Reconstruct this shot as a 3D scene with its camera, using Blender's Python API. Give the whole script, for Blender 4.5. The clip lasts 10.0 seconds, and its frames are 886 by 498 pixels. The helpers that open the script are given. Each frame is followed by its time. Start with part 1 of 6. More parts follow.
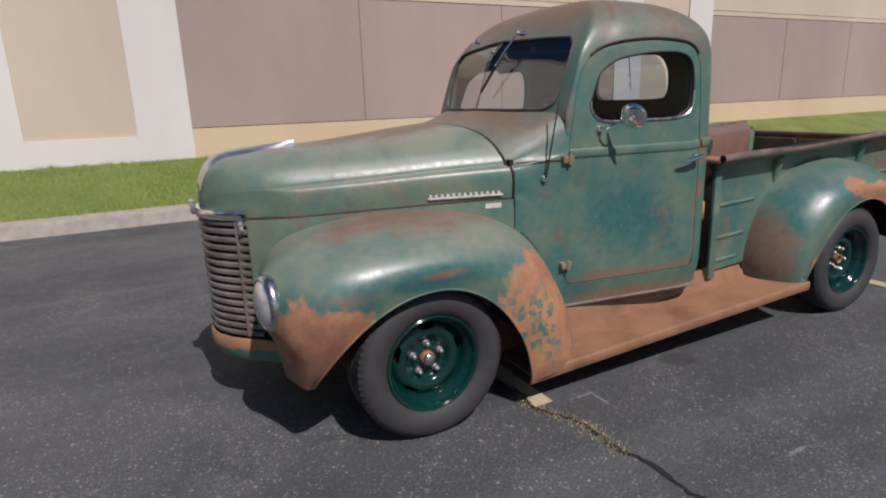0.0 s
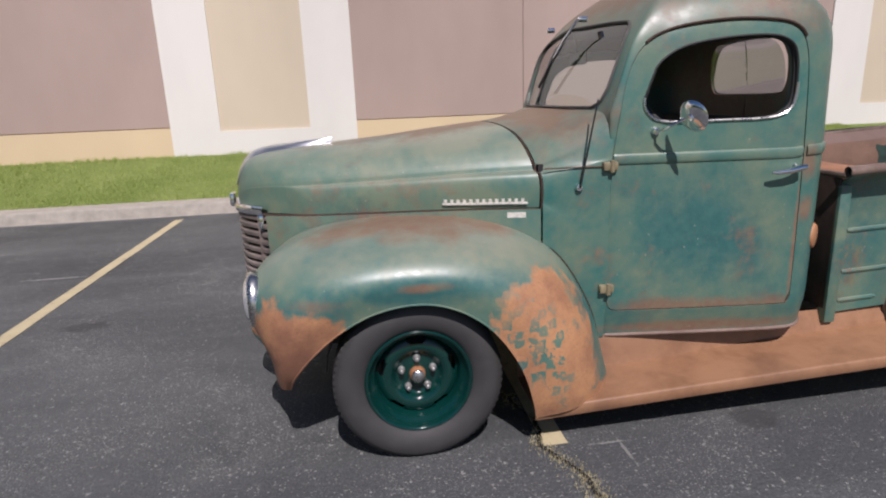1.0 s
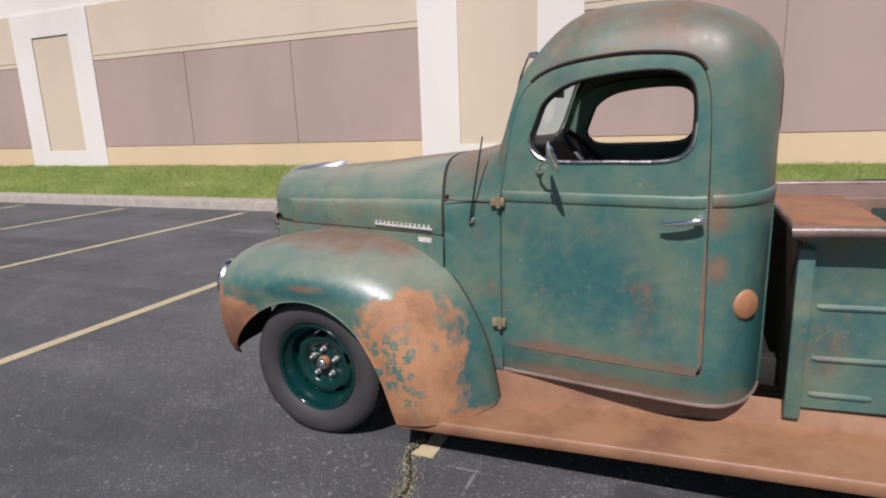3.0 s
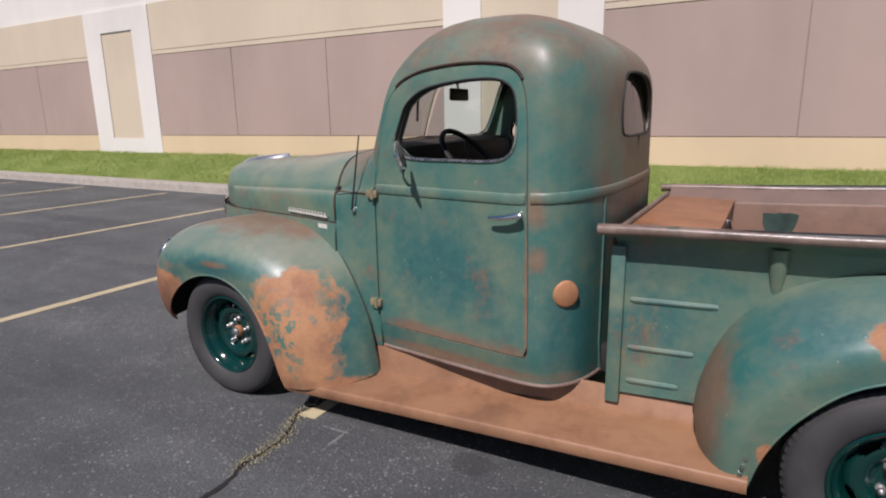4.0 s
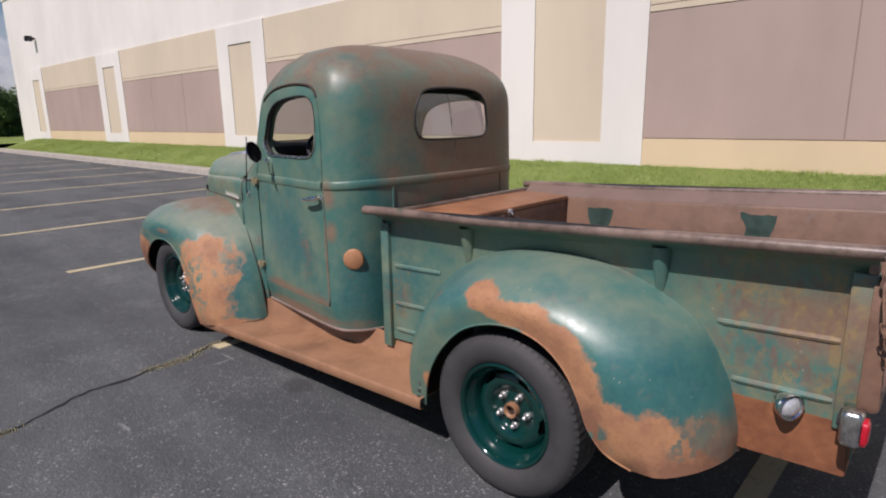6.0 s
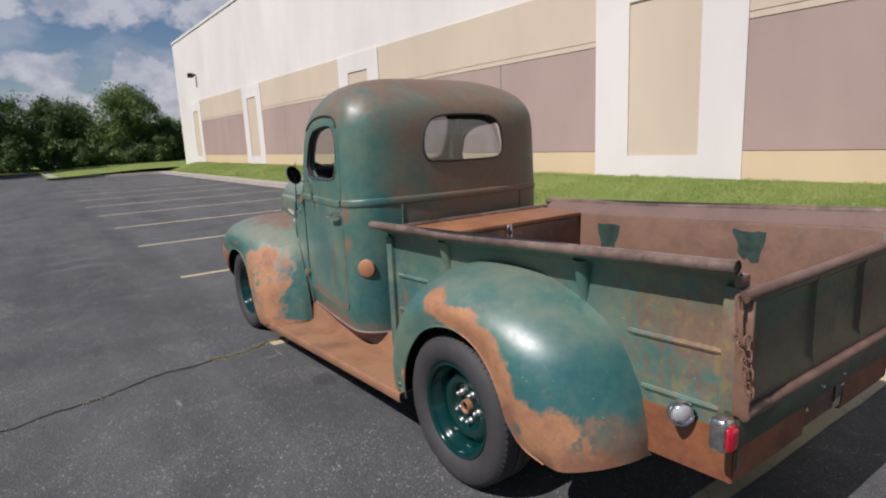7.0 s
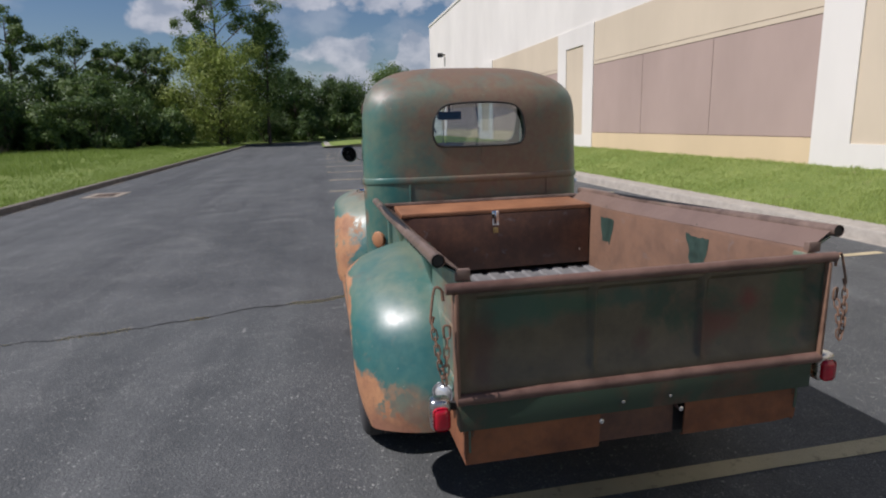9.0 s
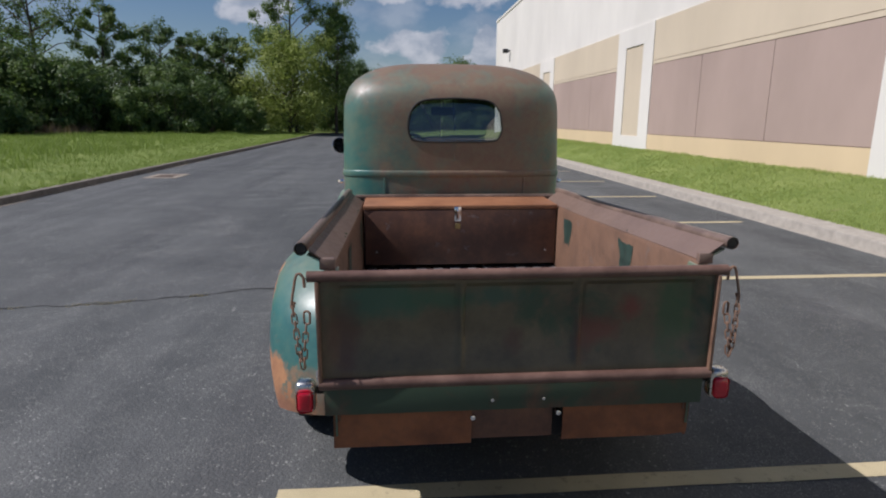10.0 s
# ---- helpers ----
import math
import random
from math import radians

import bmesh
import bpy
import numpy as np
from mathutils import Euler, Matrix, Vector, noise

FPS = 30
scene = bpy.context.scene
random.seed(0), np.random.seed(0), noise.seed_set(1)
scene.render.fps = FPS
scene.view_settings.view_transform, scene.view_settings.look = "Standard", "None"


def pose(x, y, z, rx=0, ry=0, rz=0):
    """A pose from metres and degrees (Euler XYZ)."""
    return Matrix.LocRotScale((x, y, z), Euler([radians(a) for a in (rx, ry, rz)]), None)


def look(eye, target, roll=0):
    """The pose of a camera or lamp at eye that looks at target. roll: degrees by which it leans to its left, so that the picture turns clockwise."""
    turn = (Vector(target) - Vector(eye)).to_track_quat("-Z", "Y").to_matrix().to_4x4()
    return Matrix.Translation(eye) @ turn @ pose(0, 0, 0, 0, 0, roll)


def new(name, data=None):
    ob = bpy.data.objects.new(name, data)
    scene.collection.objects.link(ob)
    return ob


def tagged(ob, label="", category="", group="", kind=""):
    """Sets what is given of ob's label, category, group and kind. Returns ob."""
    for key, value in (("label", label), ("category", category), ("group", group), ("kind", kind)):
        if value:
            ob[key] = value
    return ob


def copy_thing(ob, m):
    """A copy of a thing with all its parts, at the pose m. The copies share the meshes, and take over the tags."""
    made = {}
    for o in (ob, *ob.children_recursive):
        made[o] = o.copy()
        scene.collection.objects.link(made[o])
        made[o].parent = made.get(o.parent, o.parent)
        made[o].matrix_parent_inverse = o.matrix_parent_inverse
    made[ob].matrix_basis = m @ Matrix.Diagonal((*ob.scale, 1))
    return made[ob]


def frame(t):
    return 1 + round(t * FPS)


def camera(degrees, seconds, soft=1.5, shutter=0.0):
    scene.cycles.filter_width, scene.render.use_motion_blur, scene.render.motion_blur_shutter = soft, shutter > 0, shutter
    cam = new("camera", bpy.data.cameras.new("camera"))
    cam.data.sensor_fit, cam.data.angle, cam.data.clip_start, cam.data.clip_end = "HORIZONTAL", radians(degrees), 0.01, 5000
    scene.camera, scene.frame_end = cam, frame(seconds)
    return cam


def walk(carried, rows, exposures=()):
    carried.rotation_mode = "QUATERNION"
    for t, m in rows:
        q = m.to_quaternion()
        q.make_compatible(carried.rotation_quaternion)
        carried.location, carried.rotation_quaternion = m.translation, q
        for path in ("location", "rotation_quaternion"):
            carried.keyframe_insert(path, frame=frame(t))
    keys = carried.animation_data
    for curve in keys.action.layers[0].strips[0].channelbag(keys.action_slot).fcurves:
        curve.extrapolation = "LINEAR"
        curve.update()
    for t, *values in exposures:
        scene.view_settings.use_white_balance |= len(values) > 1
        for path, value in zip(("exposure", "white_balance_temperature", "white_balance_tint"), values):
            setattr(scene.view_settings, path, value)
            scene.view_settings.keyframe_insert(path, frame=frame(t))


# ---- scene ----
cam = camera(74.2, 10.0, 2.1)
PATH = [
    (0, (-0.996, -2.123, 1.425), (-0.123, -0.394, 0.927), -1.9),
    (0.5, (-0.62, -2.106, 1.397), (-0.041, -0.262, 0.882), -2.0),
    (1, (-0.18, -2.166, 1.423), (0.077, -0.248, 0.920), -2.2),
    (1.5, (0.247, -2.219, 1.423), (0.153, -0.284, 0.926), -2.4),
    (2, (0.66, -2.195, 1.414), (0.275, -0.299, 0.906), -1.8),
    (2.5, (1.121, -2.214, 1.454), (0.507, -0.365, 1.001), -1.9),
    (4, (2.474, -2.096, 1.471), (1.519, -0.395, 1.029), -0.9),
    (4.5, (2.891, -2.011, 1.467), (1.849, -0.36, 1.033), 0.2),
    (5, (3.308, -1.947, 1.476), (2.186, -0.35, 1.040), -0.3),
    (5.5, (3.732, -1.886, 1.478), (2.539, -0.344, 1.033), -0.6),
    (6.8, (4.774, -1.573, 1.518), (3.227, -0.367, 1.127), -2.0),
    (7, (4.867, -1.489, 1.517), (3.265, -0.352, 1.143), -2.5),
    (7.5, (5.128, -1.186, 1.531), (3.404, -0.244, 1.156), -3.2),
    (8, (5.432, -0.893, 1.531), (3.622, -0.155, 1.109), -2.3),
    (8.5, (5.598, -0.569, 1.521), (3.717, -0.035, 1.099), -2.0),
    (9, (5.736, -0.209, 1.532), (3.819, 0.171, 1.110), -1.7),
    (9.5, (5.876, 0.118, 1.534), (3.943, 0.349, 1.076), 0.6),
    (10, (5.874, 0.405, 1.526), (3.929, 0.572, 1.091), 0.3),
]
walk(cam, [(t, look(eye, target, roll)) for t, eye, target, roll in PATH], exposures=[(0.0, -0.24, 6330, 22), (1.0, 0.04, 6330, 22), (5.5, 0.03, 6340, 22), (7.0, 0.03, 6340, 20), (10.0, 0.04, 6170, 17)])

# ---------------------------------------------------------------- light
SUN_TO = Vector((0.045, -0.80, 1.0)).normalized()
sun = new("sun", bpy.data.lights.new("sun", "SUN"))
sun.data.energy, sun.data.angle, sun.data.color = 5.0, radians(0.53), (1.0, 0.95, 0.88)
sun.matrix_world = look(SUN_TO * 60, (0, 0, 0))

CUMULUS = [((-0.993, 0.035, 0.112), (0.060, 0.026)), ((-0.997, 0.045, 0.070), (0.055, 0.024)), ((-0.972, 0.175, 0.100), (0.070, 0.034)), ((-0.965, 0.21, 0.075), (0.07, 0.04)),
           ((-0.960, 0.165, 0.205), (0.120, 0.026)), ((-0.962, -0.214, 0.167), (0.070, 0.026)), ((-0.980, -0.030, 0.195), (0.060, 0.022)), ((-0.80, -0.56, 0.20), (0.12, 0.04))]
world = bpy.data.worlds.new("sky")
scene.world = world
world.use_nodes = True
wn, wl = world.node_tree.nodes, world.node_tree.links
wn.clear()
w_out = wn.new("ShaderNodeOutputWorld")
w_bg = wn.new("ShaderNodeBackground")
w_sky = wn.new("ShaderNodeTexSky")
w_sky.sky_type, w_sky.sun_disc = "NISHITA", False
w_sky.sun_elevation = math.asin(SUN_TO.z)
w_sky.sun_rotation = math.atan2(SUN_TO.x, SUN_TO.y)
w_sky.air_density, w_sky.dust_density = 1.0, 0.45
w_bg.inputs["Strength"].default_value = 0.058
# fair-weather cumulus: a thin scatter, and the larger heaps low over the trees
w_tc = wn.new("ShaderNodeTexCoord")


def w_calc(op, a, b):
    n = wn.new("ShaderNodeMath")
    n.operation = op
    for k, v in enumerate((a, b)):
        if isinstance(v, (int, float)):
            n.inputs[k].default_value = v
        else:
            wl.new(v, n.inputs[k])
    return n.outputs[0]


def w_range(v, a, b, c=0.0, d=1.0):
    n = wn.new("ShaderNodeMapRange")
    for key, val in (("From Min", a), ("From Max", b), ("To Min", c), ("To Max", d)):
        n.inputs[key].default_value = val
    wl.new(v, n.inputs["Value"])
    return n.outputs["Result"]


def w_noise(scale, detail, rough, stretch):
    m = wn.new("ShaderNodeMapping")
    m.inputs["Scale"].default_value = (1.0, 1.0, stretch)
    m.inputs["Location"].default_value = (0.35, 0.1, 0.42)
    n = wn.new("ShaderNodeTexNoise")
    n.inputs["Scale"].default_value, n.inputs["Detail"].default_value, n.inputs["Roughness"].default_value = scale, detail, rough
    wl.new(w_tc.outputs["Generated"], m.inputs["Vector"])
    wl.new(m.outputs["Vector"], n.inputs["Vector"])
    return n.outputs["Fac"]


w_sep = wn.new("ShaderNodeSeparateXYZ")
wl.new(w_tc.outputs["Generated"], w_sep.inputs["Vector"])
scatter = w_calc("MULTIPLY", w_range(w_noise(5.0, 10.0, 0.52, 1.9), 0.53, 0.62), w_range(w_sep.outputs["Z"], 0.15, 0.55, 0.85, 0.12))
puff = w_noise(15.0, 8.0, 0.52, 1.25)
heaps = 0.0
for centre, size in CUMULUS:
    sub = wn.new("ShaderNodeVectorMath")
    sub.operation = "SUBTRACT"
    wl.new(w_tc.outputs["Generated"], sub.inputs[0])
    sub.inputs[1].default_value = centre
    div = wn.new("ShaderNodeVectorMath")
    div.operation = "DIVIDE"
    wl.new(sub.outputs[0], div.inputs[0])
    div.inputs[1].default_value = (size[0], size[0], size[1])
    ln = wn.new("ShaderNodeVectorMath")
    ln.operation = "LENGTH"
    wl.new(div.outputs[0], ln.inputs[0])
    body = w_range(w_calc("SUBTRACT", w_calc("ADD", w_calc("MULTIPLY", puff, 3.6), -0.95), ln.outputs["Value"]), -0.24, 0.10)
    heaps = w_calc("MAXIMUM", body, heaps)
cover = w_calc("MAXIMUM", w_calc("MULTIPLY", heaps, 0.72), w_calc("MULTIPLY", scatter, 0.35))
w_shade = wn.new("ShaderNodeMix")
w_shade.data_type = "RGBA"
w_shade.inputs["A"].default_value = (5.6, 6.2, 7.1, 1)
w_shade.inputs["B"].default_value = (10.0, 10.1, 10.3, 1)
wl.new(w_range(w_noise(20.0, 6.0, 0.55, 1.5), 0.38, 0.60), w_shade.inputs["Factor"])
w_mix = wn.new("ShaderNodeMix")
w_mix.data_type = "RGBA"
wl.new(cover, w_mix.inputs["Factor"])
wl.new(w_shade.outputs["Result"], w_mix.inputs["B"])
w_sat = wn.new("ShaderNodeHueSaturation")
w_sat.inputs["Saturation"].default_value = 1.22
wl.new(w_sky.outputs["Color"], w_sat.inputs["Color"])
wl.new(w_sat.outputs["Color"], w_mix.inputs["A"])
wl.new(w_mix.outputs["Result"], w_bg.inputs["Color"])
wl.new(w_bg.outputs["Background"], w_out.inputs["Surface"])

# ---------------------------------------------------------------- material tools


class Mat:
    """A node material with short ways to add nodes."""

    def __init__(self, name, rough=0.5, metal=0.0, color=(0.5, 0.5, 0.5), coat=0.0, spec=0.5):
        self.m = bpy.data.materials.new(name)
        self.m.use_nodes = True
        self.t = self.m.node_tree
        self.b = self.t.nodes["Principled BSDF"]
        self.b.inputs["Roughness"].default_value = rough
        self.b.inputs["Metallic"].default_value = metal
        self.b.inputs["Base Color"].default_value = (*color, 1)
        self.b.inputs["Coat Weight"].default_value = coat
        self.b.inputs["Specular IOR Level"].default_value = spec
        self.tc = None

    def node(self, kind, **inputs):
        n = self.t.nodes.new("ShaderNode" + kind)
        for key, value in inputs.items():
            self.put(n.inputs[key.replace("_", " ")], value)
        return n

    def put(self, socket, value):
        if isinstance(value, bpy.types.NodeSocket):
            self.t.links.new(value, socket)
        elif isinstance(value, tuple) and len(value) == 3 and socket.type == "RGBA":
            socket.default_value = (*value, 1)
        else:
            socket.default_value = value

    def obj(self, scale=(1, 1, 1)):
        if not self.tc:
            self.tc = self.t.nodes.new("ShaderNodeTexCoord")
        n = self.node("Mapping", Scale=scale)
        self.t.links.new(self.tc.outputs["Object"], n.inputs["Vector"])
        return n.outputs["Vector"]

    def noise(self, scale, detail=5.0, rough=0.6, stretch=(1, 1, 1), warp=0.0):
        n = self.node("TexNoise", Vector=self.obj(stretch), Scale=scale, Detail=detail, Roughness=rough, Distortion=warp)
        return n.outputs["Fac"]

    def ramp(self, value, lo, hi, a=0.0, b=1.0):
        n = self.node("MapRange", Value=value, From_Min=lo, From_Max=hi, To_Min=a, To_Max=b)
        return n.outputs["Result"]

    def calc(self, op, a, b=0.0):
        n = self.node("Math")
        n.operation = op
        self.put(n.inputs[0], a)
        self.put(n.inputs[1], b)
        return n.outputs[0]

    def mix(self, fac, a, b):
        n = self.t.nodes.new("ShaderNodeMix")
        n.data_type = "RGBA"
        self.put(n.inputs["Factor"], fac)
        self.put(n.inputs["A"], a)
        self.put(n.inputs["B"], b)
        return n.outputs["Result"]

    def color(self, c):
        self.put(self.b.inputs["Base Color"], c)
        return self

    def rough(self, r):
        self.put(self.b.inputs["Roughness"], r)
        return self

    def bump(self, height, strength=0.3, distance=0.005):
        n = self.node("Bump", Height=height, Strength=strength, Distance=distance)
        self.put(self.b.inputs["Normal"], n.outputs["Normal"])
        return self

    def spot(self, centre, size, edge=0.35, warp=0.5, scale=9.0):
        """A patch of wear with a ragged edge: 1 inside an ellipsoid, 0 outside."""
        v = self.node("VectorMath", )
        v.operation = "SUBTRACT"
        self.put(v.inputs[0], self.obj())
        v.inputs[1].default_value = centre
        d = self.node("VectorMath")
        d.operation = "DIVIDE"
        self.put(d.inputs[0], v.outputs[0])
        d.inputs[1].default_value = size
        ln = self.node("VectorMath")
        ln.operation = "LENGTH"
        self.put(ln.inputs[0], d.outputs[0])
        n = self.ramp(self.noise(scale, 7.0, 0.65), 0.3, 0.7, -warp, warp)
        return self.ramp(self.calc("ADD", ln.outputs["Value"], n), 1.0 + edge / 2, 1.0 - edge / 2)


GREEN_DEEP, GREEN_PALE = (0.028, 0.130, 0.116), (0.138, 0.182, 0.124)
RUST_DARK, RUST_PALE, RUST_BROWN = (0.255, 0.118, 0.062), (0.400, 0.200, 0.092), (0.175, 0.090, 0.060)


def patina(name, spots=(), browns=(), rust=0.70, brown=0.66, pale=0.5, rough=0.38, stretch=(1, 1, 1), slots=(), deep=(), freckle=0.12, fresh=(), mottle=(), dust=1.0):
    """Worn green truck paint with brown bloom and bare rust patches. dust: how far upward faces are painted paler, for
    dust and sheen.
    """
    k = Mat(name, rough=rough, spec=0.62)
    cloud = k.noise(3.2, 6.0, 0.62, stretch)
    fine = k.noise(26.0, 6.0, 0.7, stretch)
    speck = k.noise(95.0, 3.0, 0.6)
    green = k.mix(k.ramp(k.calc("ADD", cloud, k.calc("MULTIPLY", fine, 0.35)), pale + 0.02, pale + 0.42), GREEN_DEEP, GREEN_PALE)
    # darker blue-green patches where the paint is thickest
    green = k.mix(k.ramp(k.noise(2.3, 6.0, 0.65, stretch), 0.54, 0.66, 0.0, 0.7), green, (0.021, 0.104, 0.104))
    for c, s in fresh:
        green = k.mix(k.calc("MULTIPLY", k.spot(c, s, 0.9, 0.7, 4.0), 0.85), green, k.mix(k.ramp(fine, 0.35, 0.65), (0.018, 0.096, 0.100), (0.028, 0.124, 0.118)))
    # upward faces painted paler: dust and fading, plus their broad sheen in sunlight
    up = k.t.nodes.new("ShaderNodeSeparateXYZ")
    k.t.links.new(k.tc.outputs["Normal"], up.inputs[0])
    dust_sheen = k.calc("MULTIPLY", k.ramp(up.outputs["Z"], 0.42, 1.0), k.ramp(cloud, 0.3, 0.62, 0.20 * dust, 0.55 * dust))
    green = k.mix(dust_sheen, green, (0.265, 0.258, 0.200))
    # primer and brown bloom showing through the thin paint
    bloom = k.ramp(k.calc("ADD", k.noise(4.6, 8.0, 0.7, stretch), k.calc("MULTIPLY", fine, 0.18)), brown, brown + 0.16)
    for c, s in browns:
        bloom = k.calc("MAXIMUM", bloom, k.spot(c, s, 0.9, 0.55, 5.0))
    col = k.mix(k.calc("MULTIPLY", bloom, 0.88), green, k.mix(k.ramp(fine, 0.35, 0.65), RUST_BROWN, (0.190, 0.132, 0.082)))
    for c, s in mottle:
        # crisp flaking to ochre undercoat and purple-brown rust
        blot = k.calc("MULTIPLY", k.spot(c, s, 1.0, 0.6, 3.0), k.ramp(k.noise(32.0, 8.0, 0.74, (1, 1, 0.55), 0.3), 0.46, 0.56))
        col = k.mix(k.calc("MULTIPLY", blot, 0.74), col, k.mix(k.ramp(k.noise(11.0, 5.0, 0.65), 0.44, 0.56), (0.235, 0.165, 0.066), (0.150, 0.092, 0.068)))
    freck = k.calc("MULTIPLY", k.ramp(k.noise(46.0, 4.0, 0.62), 0.57, 0.64), k.ramp(k.noise(2.7, 5.0, 0.65), 0.46, 0.62))
    col = k.mix(k.calc("MULTIPLY", freck, freckle), col, (0.29, 0.165, 0.080))
    bare = k.ramp(k.calc("ADD", k.noise(6.5, 9.0, 0.72), k.calc("MULTIPLY", speck, 0.12)), rust, rust + 0.05)
    for c, s in spots:
        bare = k.calc("MAXIMUM", bare, k.spot(c, s, 0.18, 0.26, 9.0))
    for c, s in slots:
        # flakes of paint left inside a bare patch
        blocky = k.node("TexVoronoi", Vector=k.obj(), Scale=23.0)
        blocky.distance = "CHEBYCHEV"
        hue = k.t.nodes.new("ShaderNodeSeparateColor")
        k.t.links.new(blocky.outputs["Color"], hue.inputs[0])
        ragged = k.calc("ADD", blocky.outputs["Distance"], k.ramp(k.noise(38.0, 4.0, 0.6), 0.3, 0.7, -0.22, 0.22))
        flake = k.calc("MULTIPLY", k.ramp(ragged, 0.46, 0.36), k.ramp(hue.outputs[0], 0.30, 0.36))
        flake = k.calc("MULTIPLY", flake, k.ramp(ragged, 0.10, 0.17, 0.25, 1.0))
        left = k.calc("MULTIPLY", k.spot(c, s, 0.5, 0.5, 6.0), flake)
        bare = k.calc("MAXIMUM", k.calc("SUBTRACT", bare, k.calc("MULTIPLY", left, 0.9)), 0.0)
    chips = k.node("TexVoronoi", Vector=k.obj(), Scale=23.0)
    chip = k.calc("MULTIPLY", k.ramp(chips.outputs["Distance"], 0.085, 0.05), k.ramp(k.noise(4.0, 3.0, 0.6), 0.53, 0.58))
    col = k.mix(k.calc("MULTIPLY", chip, 0.6), col, (0.34, 0.33, 0.26))
    rusty = k.mix(k.ramp(k.noise(7.0, 7.0, 0.7), 0.30, 0.58), RUST_DARK, RUST_PALE)
    rusty = k.mix(k.ramp(k.noise(4.2, 6.0, 0.7), 0.52, 0.68, 0.0, 0.45), rusty, (0.190, 0.076, 0.042))
    for c, s in deep:
        rusty = k.mix(k.calc("MULTIPLY", k.spot(c, s, 0.8, 0.6, 6.0), 0.75), rusty, (0.165, 0.070, 0.043))
    rusty = k.mix(k.ramp(speck, 0.52, 0.8, 0.0, 0.35), rusty, (0.065, 0.030, 0.020))
    k.color(k.mix(bare, col, rusty))
    k.rough(k.calc("ADD", k.calc("MULTIPLY", k.calc("MAXIMUM", bare, k.calc("MULTIPLY", bloom, 0.45)), 0.36), k.ramp(fine, 0.3, 0.7, rough - 0.05, rough + 0.08)))
    dents = k.calc("ADD", k.calc("MULTIPLY", k.noise(3.6, 2.0, 0.5), 3.2), k.calc("MULTIPLY", k.noise(13.0, 2.0, 0.5), 0.9))
    k.bump(k.calc("ADD", dents, k.calc("ADD", k.calc("MULTIPLY", bare, -0.6), k.calc("MULTIPLY", k.calc("MULTIPLY", speck, bare), 0.7))), 0.35, 0.002)
    return k.m


def rusted(name, dark=RUST_DARK, pale=RUST_PALE, rough=0.72, green=0.0, at=0.5, scrape=0.0, blots=()):
    k = Mat(name, rough=rough)
    a = k.noise(5.0, 8.0, 0.7)
    f = k.noise(38.0, 5.0, 0.7)
    c = k.mix(k.ramp(k.calc("ADD", a, k.calc("MULTIPLY", f, 0.25)), at - 0.02, at + 0.26), dark, pale)
    c = k.mix(k.ramp(k.noise(2.1, 5.0, 0.6), 0.56, 0.72, 0.0, 0.35), c, (0.075, 0.038, 0.026))
    if scrape:
        c = k.mix(k.calc("MULTIPLY", k.ramp(k.noise(6.5, 7.0, 0.68, (1, 1, 1.6), 0.6), 0.62, 0.70), scrape), c, (0.20, 0.22, 0.24))
    if green:
        c = k.mix(k.ramp(k.noise(3.0, 7.0, 0.66, warp=0.4), 0.66 - 0.20 * green, 0.74 - 0.17 * green, 0.0, 0.85), c, (0.022, 0.058, 0.036))
    for centre, size, tone in blots:
        c = k.mix(k.calc("MULTIPLY", k.spot(centre, size, 1.0, 0.6, 9.0), 0.75), c, tone)
    k.color(c).rough(k.ramp(f, 0.3, 0.7, rough - 0.1, rough + 0.1)).bump(f, 0.25, 0.002)
    return k.m


def plain(name, color, rough=0.5, metal=0.0, coat=0.0, vary=0.15, scale=20.0, bump=0.0, spec=0.5):
    k = Mat(name, rough, metal, color, coat, spec)
    n = k.noise(scale, 5.0, 0.65)
    dark = tuple(c * (1 - vary) for c in color)
    light = tuple(min(1.0, c * (1 + vary)) for c in color)
    k.color(k.mix(k.ramp(n, 0.3, 0.7), dark, light)).rough(k.ramp(n, 0.3, 0.7, max(0.02, rough - 0.06), rough + 0.06))
    if bump:
        k.bump(n, bump, 0.003)
    return k.m


def painted_wall(name, color, vary=0.07):
    k = Mat(name, 0.85, 0.0, color, 0.0, 0.3)
    big = k.noise(0.35, 5.0, 0.6, (1, 1, 0.5))
    streak = k.noise(1.6, 5.0, 0.65, (2.2, 1, 0.16))
    grain = k.noise(55.0, 4.0, 0.7)
    f = k.calc("ADD", k.calc("MULTIPLY", big, 0.92), k.calc("MULTIPLY", streak, 0.08))
    c = k.mix(k.ramp(f, 0.35, 0.65), tuple(v * (1 - vary) for v in color), tuple(min(1, v * (1 + vary)) for v in color))
    c = k.mix(k.ramp(streak, 0.62, 0.82, 0.0, 0.06), c, tuple(v * 0.72 for v in color))
    k.color(c).bump(grain, 0.25, 0.004)
    return k.m


